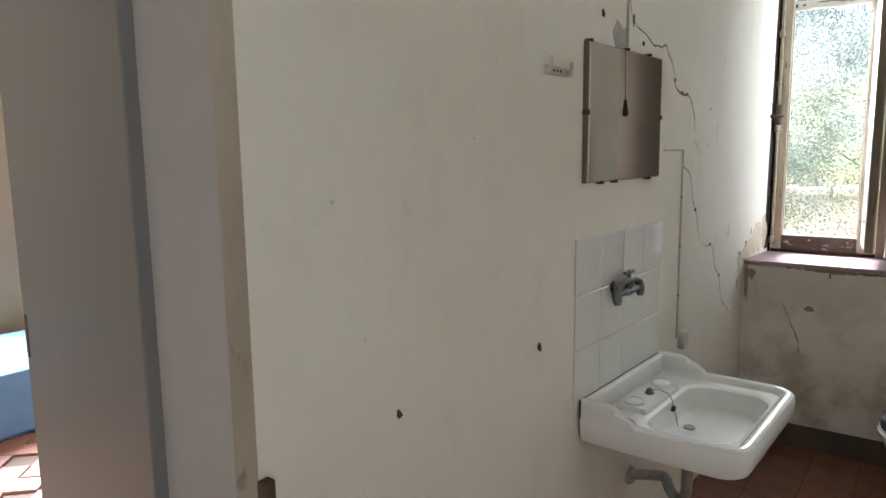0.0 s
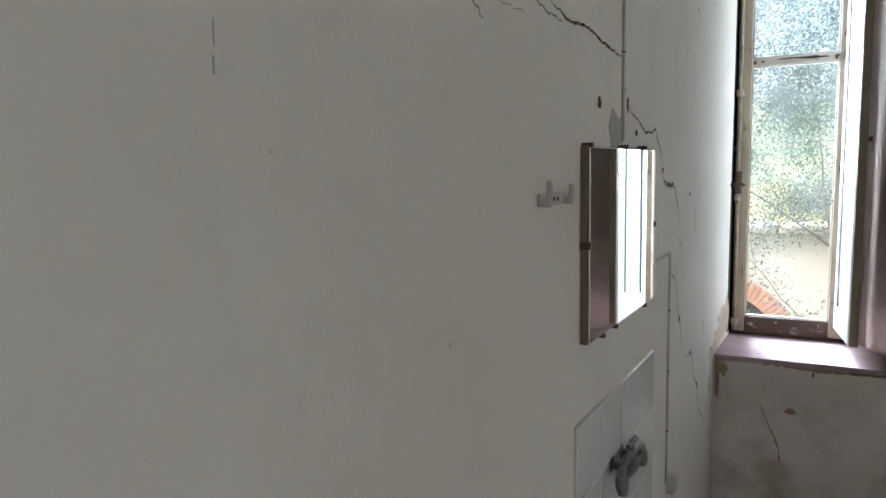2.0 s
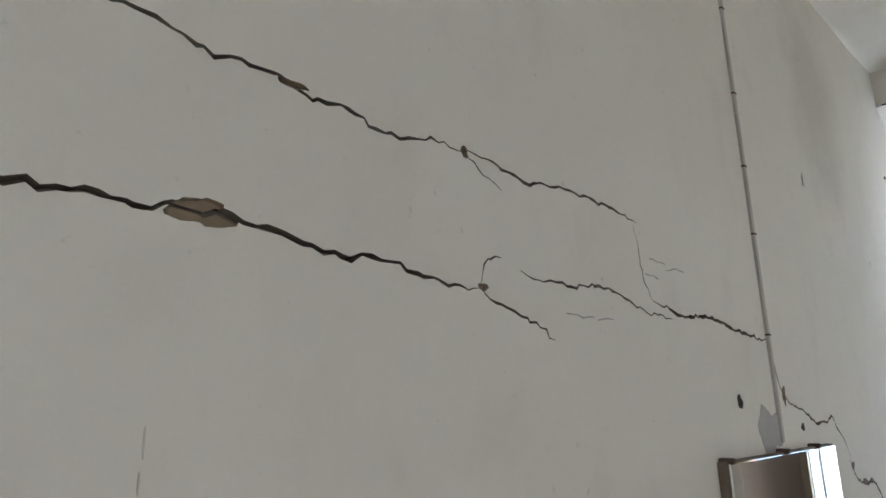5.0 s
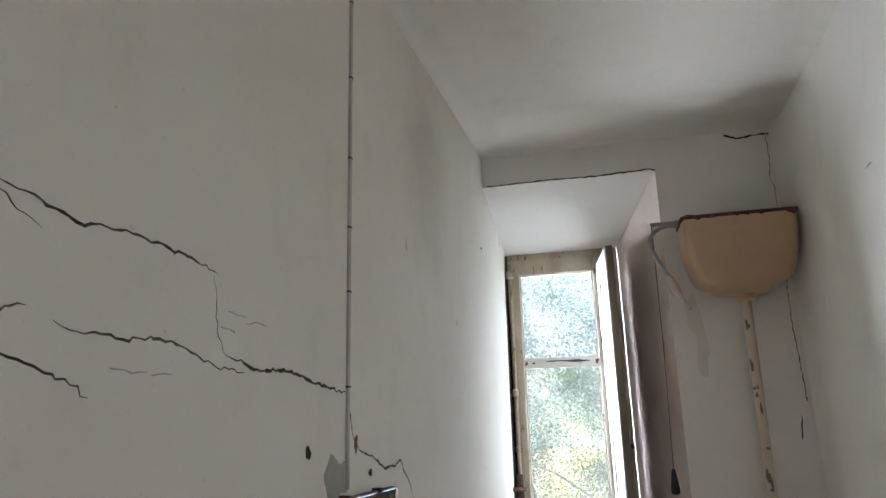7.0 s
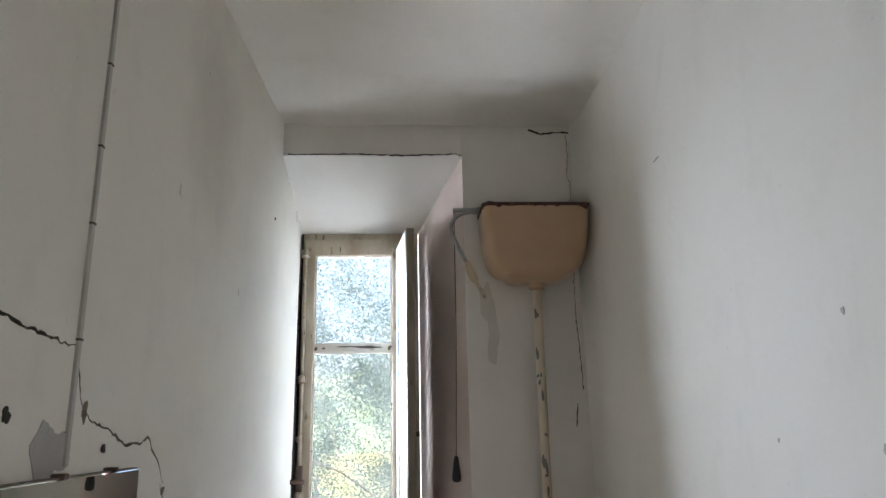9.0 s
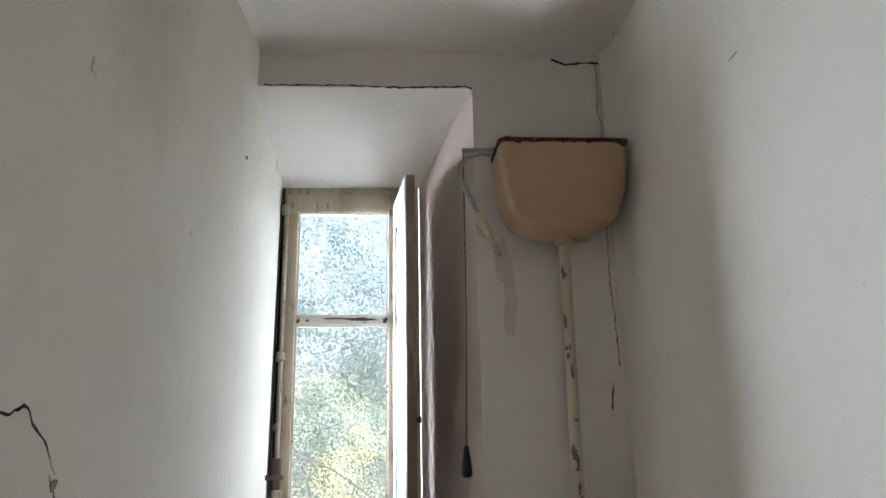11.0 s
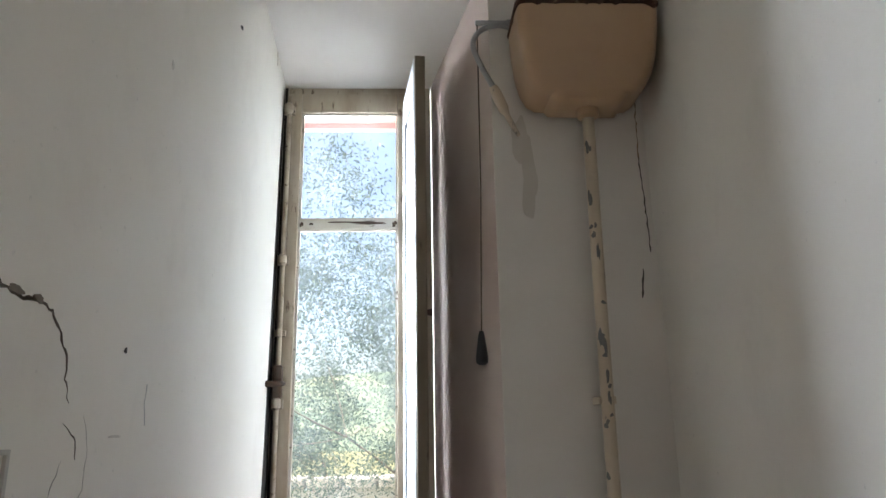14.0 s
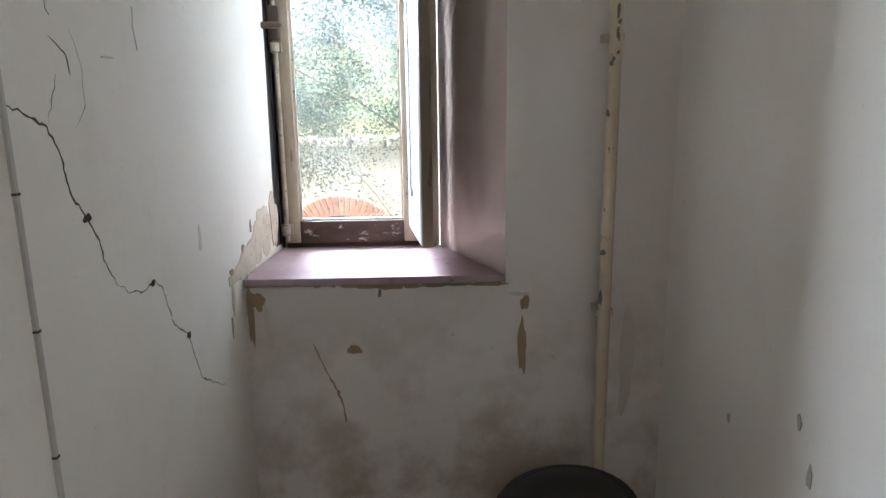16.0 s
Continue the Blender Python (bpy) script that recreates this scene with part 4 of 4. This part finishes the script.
def flush_pipe():
    t = thing("flush_pipe", pose(0.23, WIN_Y - 0.06, 0.36), "flaking cream-painted flush pipe down to the toilet", "pipe")
    pts = [(0, -0.03, 1.925), (0, -0.012, 1.3), (0, -0.004, 0.6), (0, 0, 0.0), (0, -0.004, -0.14), (-0.01, -0.03, -0.2), (-0.03, -0.07, -0.21)]
    part("pipe_run", tubed(curve_points(pts, 8), 0.0175, 16), PIPEPAINT, t, smooth=True)
    for z in (1.1, 0.35):
        part("bracket", boxed(-0.024, 0.024, -0.012, 0.062, z, z + 0.02, 0.003), PIPEPAINT, t)
    r = random.Random(5)
    for k in range(26):
        z = r.uniform(0.95, 1.86) if k < 20 else r.uniform(0.3, 0.95)
        a = radians(r.uniform(-150, -75))
        h = r.choice((0.01, 0.014, 0.02, 0.035, 0.05))
        b = blotch(r.uniform(0.008, 0.016), h, 12, 0.4, 0.0, 0.0012, 60 + k)
        rad = 0.0178
        o = part("bare_patch", b, DARKPATCH, t, m=pose(rad * math.cos(a), -0.03 * (z / 1.87) ** 2.6 + rad * math.sin(a), z, 0, 0, math.degrees(a) + 90))
    return t


flush_pipe()


def toilet():
    t = thing("toilet", pose(0.082, 3.36, FLOOR, 0, 0, -33) @ Matrix.Diagonal((1.02, 1.02, 1.04, 1)), "white ceramic toilet with a closed black lid", "toilet")
    R = lambda a, b, z, cy=0.0, f=1.4: ellipse_ring(0, cy, a, b, z, 40, f)
    part("bowl", loops(bmesh.new(), [R(0.115, 0.15, 0.0, 0.03), R(0.11, 0.145, 0.04, 0.03), R(0.095, 0.12, 0.12, 0.03), R(0.12, 0.15, 0.2, 0.02), R(0.165, 0.195, 0.28, 0.0), R(0.182, 0.212, 0.322), R(0.187, 0.218, 0.34), R(0.183, 0.213, 0.35), R(0.15, 0.18, 0.35)]), CERAMIC, t, smooth=True)
    part("seat", loops(bmesh.new(), [R(0.172, 0.202, 0.351), R(0.18, 0.21, 0.356), R(0.18, 0.21, 0.366), R(0.174, 0.204, 0.371)]), BLACK, t, "black plastic seat", smooth=True)
    part("lid", loops(bmesh.new(), [R(0.172, 0.202, 0.372), R(0.179, 0.209, 0.377), R(0.177, 0.207, 0.388), R(0.16, 0.19, 0.395), R(0.15, 0.18, 0.393), R(0.14, 0.17, 0.398), R(0.08, 0.1, 0.404)]), BLACK, t, "glossy black plastic lid", smooth=True)
    return t


toilet()


def window_wall_mark(name, x, z, w, h, mat, seed, rough=0.35):
    o = part(name, blotch(w, h, 30, rough, hi=0.001 + 0.0003 * (seed % 6), seed=seed), mat, wall_window)
    o.matrix_basis = pose(x, WIN_Y, z)
    return o


window_wall_mark("drip_stain", 0.005, 0.6, 0.022, 0.19, BROWN_STAIN, 71)
window_wall_mark("drip_stain", 0.012, 0.735, 0.024, 0.05, BROWN_STAIN, 72)
window_wall_mark("chip", -0.49, 0.6, 0.036, 0.032, BROWN_STAIN, 73)
window_wall_mark("stain", -0.786, 0.715, 0.018, 0.2, RAW, 75, 0.3)
window_wall_mark("stain", -0.765, 0.755, 0.04, 0.06, BROWN_STAIN, 76, 0.45)
window_wall_mark("stain", -0.742, 0.7, 0.014, 0.07, PALE_STAIN, 86, 0.45)
window_wall_mark("stain", -0.735, 0.66, 0.008, 0.05, PALE_STAIN, 87, 0.45)
window_wall_mark("stain", -0.005, 0.76, 0.05, 0.012, PALE_STAIN, 88, 0.4)
window_wall_mark("stain", 0.06, 2.13, 0.05, 0.24, PALE_STAIN, 77, 0.3)
window_wall_mark("stain", 0.035, 2.26, 0.05, 0.14, PALE_STAIN, 277, 0.3)
window_wall_mark("stain", 0.32, 0.55, 0.05, 0.3, PALE_STAIN, 78)
crumb = random.Random(83)
for k in range(26):
    x = crumb.uniform(-0.78, -0.06)
    big = crumb.random() < 0.3
    window_wall_mark("edge_crumble", x, 0.797 - (0.004 if big else 0.0), crumb.uniform(0.06, 0.12) if big else crumb.uniform(0.012, 0.04), crumb.uniform(0.01, 0.018) if big else crumb.uniform(0.005, 0.012), crumb.choice((BROWN_STAIN, RAW, CRACKDIRT)), 300 + k, 0.6)
window_wall_mark("chip", -0.41, 0.772, 0.011, 0.024, CRACKDIRT, 74)
for x, z, w, h, k in ((-0.36, 0.69, 0.012, 0.012, 331), (-0.2, 0.64, 0.01, 0.014, 332), (0.1, 0.56, 0.012, 0.014, 333), (-0.3, 0.73, 0.008, 0.006, 334)):
    window_wall_mark("speck", x, z, w, h, PALE_STAIN, k, 0.4)


def hairline(name, pts, width, parent, at, mat=HOLE, seed=1):
    """A thin ragged line of lost plaster, in the x-z plane of a wall."""
    r = random.Random(seed)
    line = []
    for (x0, z0), (x1, z1) in zip(pts, pts[1:]):
        n = max(2, int(math.hypot(x1 - x0, z1 - z0) / 0.012))
        line += [(x0 + (x1 - x0) * k / n + r.uniform(-0.002, 0.002), z0 + (z1 - z0) * k / n + r.uniform(-0.002, 0.002)) for k in range(n)]
    line.append(pts[-1])
    side = []
    for i, (x, z) in enumerate(line):
        xa, za = line[max(i - 1, 0)]
        xb, zb = line[min(i + 1, len(line) - 1)]
        d = math.hypot(xb - xa, zb - za) or 1.0
        w = width * r.uniform(0.15, 0.65)
        side.append(((x + (zb - za) / d * w, z - (xb - xa) / d * w), (x - (zb - za) / d * w, z + (xb - xa) / d * w)))
    b = bmesh.new()
    for (p0, p1), (q0, q1) in zip(side, side[1:]):
        prism(b, [p0, q0, q1, p1], -0.001, 0.002, "y")
    o = part(name, b, mat, parent)
    o.matrix_basis = at
    return o


for y, z, w, h, k in ((3.05, 1.4, 0.05, 0.004, 171), (3.4, 1.0, 0.02, 0.05, 174), (3.15, 2.2, 0.01, 0.02, 175), (2.6, 2.35, 0.006, 0.03, 176), (1.35, 1.42, 0.006, 0.006, 177), (0.9, 1.3, 0.008, 0.008, 178), (2.75, 2.75, 0.012, 0.008, 179)):
    left_mark("smudge", y, z, w, h, PALE_STAIN, k, 0.4)
for k, pts in enumerate(([(1.74, 2.025), (1.79, 2.022)], [(1.79, 2.012), (1.83, 2.02), (1.855, 2.017)], [(1.72, 2.0), (1.76, 1.995)], [(1.5, 1.92), (1.54, 1.917), (1.565, 1.919)], [(1.575, 1.915), (1.615, 1.919)],
                         [(3.17, 1.5), (3.165, 1.46), (3.175, 1.42)], [(3.95, 2.9), (3.935, 2.87), (3.95, 2.84), (4.02, 2.76), (4.03, 2.7)])):
    o = hairline("crack", pts, 0.0018 if k < 6 else 0.003, wall_left, Matrix(), BROWN_STAIN if k == 6 else PENCIL, 60 + k)
    o.matrix_parent_inverse = LEFT0.inverted()
    o.matrix_basis = LEFT0
AT_W = pose(0, WIN_Y, 0)
hairline("crack", [(-0.61, 0.62), (-0.575, 0.53), (-0.545, 0.47)], 0.006, wall_window, AT_W, BROWN_STAIN, 1)
hairline("crack", [(-0.545, 0.47), (-0.53, 0.42), (-0.525, 0.37)], 0.009, wall_window, AT_W, BROWN_STAIN, 2)
hairline("crack", [(0.25, 3.015), (0.3, 2.995), (0.35, 3.0), (0.4, 3.005), (0.425, 3.0)], 0.008, wall_window, AT_W, HOLE, 3)
hairline("crack", [(0.412, 3.0), (0.414, 2.9), (0.404, 2.8), (0.416, 2.77), (0.416, 2.68)], 0.004, wall_window, AT_W, BROWN_STAIN, 4)
hairline("crack", [(0.41, 2.5), (0.405, 2.35), (0.402, 2.2)], 0.004, wall_window, AT_W, BROWN_STAIN, 5)
hairline("crack", [(0.402, 2.2), (0.406, 2.1), (0.41, 2.0), (0.412, 1.9)], 0.004, wall_window, AT_W, HOLE, 6)
hairline("crack", [(0.385, 1.85), (0.38, 1.79), (0.375, 1.76)], 0.005, wall_window, AT_W, HOLE, 7)
hairline("lintel_crack", [(-0.78, 2.897), (-0.5, 2.899), (-0.3, 2.894), (-0.07, 2.901), (-0.045, 2.894)], 0.006, wall_window, AT_W, HOLE, 8)


def right_mark(x_off, y, z, w, h, mat, seed):
    o = part("scuff", blotch(w, h, 12, 0.4, seed=seed), mat, wall_right)
    o.matrix_basis = pose(right_face(y, z), y, z, 0, 0, -90)
    return o


for y, z, w, h, k in ((2.37, 1.73, 0.007, 0.01, 91), (2.05, 1.72, 0.014, 0.02, 92), (2.835, 2.53, 0.05, 0.006, 93), (3.0, 0.69, 0.016, 0.03, 94), (2.95, 0.6, 0.022, 0.04, 95), (2.1, 1.95, 0.008, 0.014, 96), (3.3, 0.55, 0.012, 0.03, 97)):
    right_mark(0, y, z, w, h, PENCIL, k)

# ---- the doorway to the next room ----
door = thing("door_1", pose(-1.205, 0.69, FLOOR, 0, 0, 173), "plain grey-white door standing open", "door", kind="structure")
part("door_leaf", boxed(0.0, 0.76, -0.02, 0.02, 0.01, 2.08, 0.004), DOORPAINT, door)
part("strike_plate", boxed(0.73, 0.748, 0.0195, 0.023, 0.98, 1.1, 0.002), DARKMETAL, door)
mat_ = loops(bmesh.new(), [rounded_rect(-0.9 + i, 0.9 - i, -0.45 + i, 0.45 - i, 0.12, z, 6) for i, z in ((0.03, 0.0), (0.0, 0.03), (0.0, 0.3), (0.02, 0.36), (0.1, 0.4))])
mt = part("mattress", mat_, BLUEPAINT, None, smooth=True)
mt.matrix_world = pose(-4.4, 1.35, FLOOR, 0, 0, 90)
tagged(mt, "pale blue covered mattress on the brick floor", "mattress")

# ---- outside ----
GROUND = -2.6
bm = bmesh.new()
vs = [bm.verts.new(p) for p in ((-900, -400, GROUND), (900, -400, GROUND), (900, 1400, GROUND), (-900, 1400, GROUND))]
bm.faces.new(vs)
tagged(part("ground", bm, GRASS), "dry summer grass", "ground", kind="structure")
bm = bmesh.new()
rows_ = []
for j in range(7):
    y = 120 + 110 * j
    rows_.append([bm.verts.new((-500 + 40 * i, y, GROUND - 1 + (0.09 * (y - 120)) * (0.55 + 0.9 * noise.noise((i * 0.22, j * 0.35, 3.0)) + 0.35))) for i in range(26)])
for a, b in zip(rows_, rows_[1:]):
    for i in range(25):
        bm.faces.new((a[i], a[i + 1], b[i + 1], b[i]))
tagged(part("backdrop", bm, HILL, smooth=True), "hazy green hills far away", "hills", kind="structure")

# garden wall with a brick arch
GW_Y, GW_TOP = 10.2, 0.72
gw = thing("garden_wall", pose(0, GW_Y, GROUND), "old ochre stucco garden wall with stone coping", "garden wall", kind="structure")
AX, AZ, AR = -1.35, -0.72 - GROUND, 0.62
out = [(-14, 0.0), (AX - AR, 0.0), (AX - AR, AZ)] + [(AX - AR * math.cos(math.pi * k / 14), AZ + AR * math.sin(math.pi * k / 14)) for k in range(1, 14)] + [(AX + AR, AZ), (AX + AR, 0.0), (12, 0.0), (12, GW_TOP - GROUND), (-14, GW_TOP - GROUND)]
part("stucco", prism(bmesh.new(), out, 0.0, 0.4, "y"), STUCCO, gw)
stone = mesh_of("coping_stone", boxed(-0.2, 0.2, -0.06, 0.46, 0.0, 0.13, 0.03, 2), STONE)
for k in range(24):
    o = new("coping_stone", stone)
    o.parent = gw
    o.matrix_local = pose(-6 + 0.42 * k, 0, GW_TOP - GROUND + 0.002 * (k % 3), rng.uniform(-2, 2), rng.uniform(-2, 2), rng.uniform(-3, 3))
bm = boxed(-0.028, 0.028, -0.035, 0.2, 0.0, 0.24, 0.004, 1)
brick_me = mesh_of("brick", bm, BRICKRED)
for k in range(34):
    a = math.pi * (k + 0.5) / 34
    o = new("brick", brick_me)
    o.parent = gw
    o.matrix_local = pose(AX + AR * math.cos(a), 0, AZ + AR * math.sin(a), 0, 90 - math.degrees(a), 0)
# added dark panel behind the arch, the gateway's shade is its colour
part("gate_shade", boxed(AX - AR - 0.1, AX + AR + 0.1, 0.42, 0.48, 0.0, AZ + AR + 0.1), ARCH_SHADE, gw)

# roof edge over the window
eave = thing("roof_eave", pose(0, OUT_Y, 2.8), "terracotta roof edge on painted rafters", "eave", kind="structure")
part("eave_board", boxed(-3, 3, 0.0, 0.599, 0.06, 0.09), EAVERED, eave)
for k in range(7):
    part("rafter", boxed(-2.71 + 0.78 * k, -2.61 + 0.78 * k, 0.0, 0.58, -0.03, 0.06, 0.004), STUCCO, eave)
part("fascia", boxed(-3, 3, 0.6, 0.64, 0.035, 0.12, 0.006), EAVERED, eave, "faded red painted board")
for k in range(16):
    x = -1.9 + 0.2 * k
    part("roof_tile", tubed([(x, 0.2, 0.24), (x, 0.68, 0.21)], 0.085, 10), BRICKRED, eave)
bm = bmesh.new()
box(bm, -6, -1.02, OUT_Y - 0.3, OUT_Y, GROUND, 3.2)
box(bm, RIGHT_X + 0.3, 6, OUT_Y - 0.3, OUT_Y, GROUND, 3.2)
box(bm, -1.02, RIGHT_X + 0.3, OUT_Y - 0.3, OUT_Y - 0.01, GROUND, FLOOR - 0.25)
tagged(part("house_front", bm, STUCCO), "stuccoed house front", "facade", kind="structure")


def tree(x, y, height, spread, leaves, seed, lean=(0, 0), low=0.2, leaf=0.02):
    """A trunk with forking limbs and a loose crown of small leaves hung along the twigs."""
    r = random.Random(seed)
    t = thing("tree", pose(x, y, GROUND), "spreading olive-green leafy tree in the garden", "tree")
    b = bmesh.new()
    tips = []

    def limb(p, d, length, rad, level):
        n = 6
        pts, rr = [p.copy()], [rad]
        q = p.copy()
        dd = d.copy()
        for k in range(n):
            dd = (dd + Vector((r.uniform(-0.22, 0.22), r.uniform(-0.22, 0.22), r.uniform(-0.14, 0.16)))).normalized()
            q = q + dd * length / n
            pts.append(q.copy())
            rr.append(rad * (1 - 0.62 * (k + 1) / n))
        tube(b, pts, rr, 8 if level < 2 else 5)
        if level >= 2:
            tips.extend(pts[1:])
        if level < 4:
            for k in range(4 if level < 3 else 3):
                i = r.randint(2, n)
                az = r.uniform(0, 6.28)
                nd = (dd * 0.6 + Vector((math.cos(az), math.sin(az), r.uniform(-0.45, 0.5))) * 0.8).normalized()
                limb(pts[i], nd, length * r.uniform(0.55, 0.75), rr[i] * 0.5, level + 1)

    limb(Vector((0, 0, 0)), Vector((lean[0], lean[1], 1)).normalized(), height * 0.45, 0.07, 0)
    part("trunk", b, BARK, t, smooth=True)
    g = np.random.default_rng(seed)
    tp = np.array([tuple(v) for v in tips])
    tp = tp[g.random(len(tp)) < 0.5]
    c = tp[g.integers(0, len(tp), leaves)] + g.normal(0, 0.12, (leaves, 3)) * spread
    c = c[c[:, 2] > low]
    n = len(c)
    a = g.normal(0, 1, (n, 3))
    a /= np.linalg.norm(a, axis=1, keepdims=True)
    w = g.normal(0, 1, (n, 3))
    w -= a * (w * a).sum(1, keepdims=True)
    w /= np.linalg.norm(w, axis=1, keepdims=True)
    ln = g.uniform(0.7, 1.4, (n, 1)) * leaf
    v = np.stack([c - a * ln, c + w * ln * 0.38, c + a * ln, c - w * ln * 0.38], 1).reshape(-1, 3)
    me = bpy.data.meshes.new("crown")
    me.from_pydata(v.tolist(), [], np.arange(4 * n).reshape(-1, 4).tolist())
    me.materials.append(LEAF)
    o = new("crown", me)
    o.parent = t
    o["kind"] = "stuff"
    return t


tree(0.7, 9.1, 7.6, 1.0, 80000, 11, (-0.16, 0.02), 1.2, 0.017)
tree(-1.7, 13.4, 8.0, 1.2, 60000, 23, (0.03, 0), 1.8, 0.024)
tree(0.9, 21.0, 9.0, 1.7, 26000, 37, (-0.05, 0), 0.8, 0.042)

# ---- floor pieces ----
tile_me = mesh_of("floor_tile", boxed(-0.0985, 0.0985, -0.0985, 0.0985, -0.012, 0.0, 0.002, 1), COTTO)
for j in range(27):
    for i in range(8):
        y = -1.2 + 0.2 * j
        x = -0.92 + 0.2 * i
        if y < WIN_Y + 0.08 and x < RIGHT_X + 0.05:
            o = new("floor_tile", tile_me)
            o.parent = floor
            o.matrix_local = pose(x, y, FLOOR + rng.uniform(-0.0015, 0.0015), rng.uniform(-0.3, 0.3), rng.uniform(-0.3, 0.3), 0)
herr = mesh_of("floor_brick", boxed(-0.136, 0.136, -0.066, 0.066, -0.012, 0.002, 0.002, 1), FLOORBRICK)
count = 0
for j in range(-14, 15):
    for i in range(-9, 10):
        for k in range(2):
            u, v = 0.14 * (j + 2 * i) + (0.07 if k else 0.0), 0.14 * (j - 2 * i) * 1.0 + (0.0 if k == 0 else 0.21)
            a = radians(45)
            x, y = -3.0 + u * math.cos(a) - v * math.sin(a), 1.0 + u * math.sin(a) + v * math.cos(a)
            if -4.9 < x < -1.25 and -0.4 < y < 2.6 and count < 300:
                count += 1
                o = new("floor_brick", herr)
                o.parent = floor_next
                o.matrix_local = pose(x, y, FLOOR + rng.uniform(-0.001, 0.001), 0, 0, 45 + (90 if k else 0))
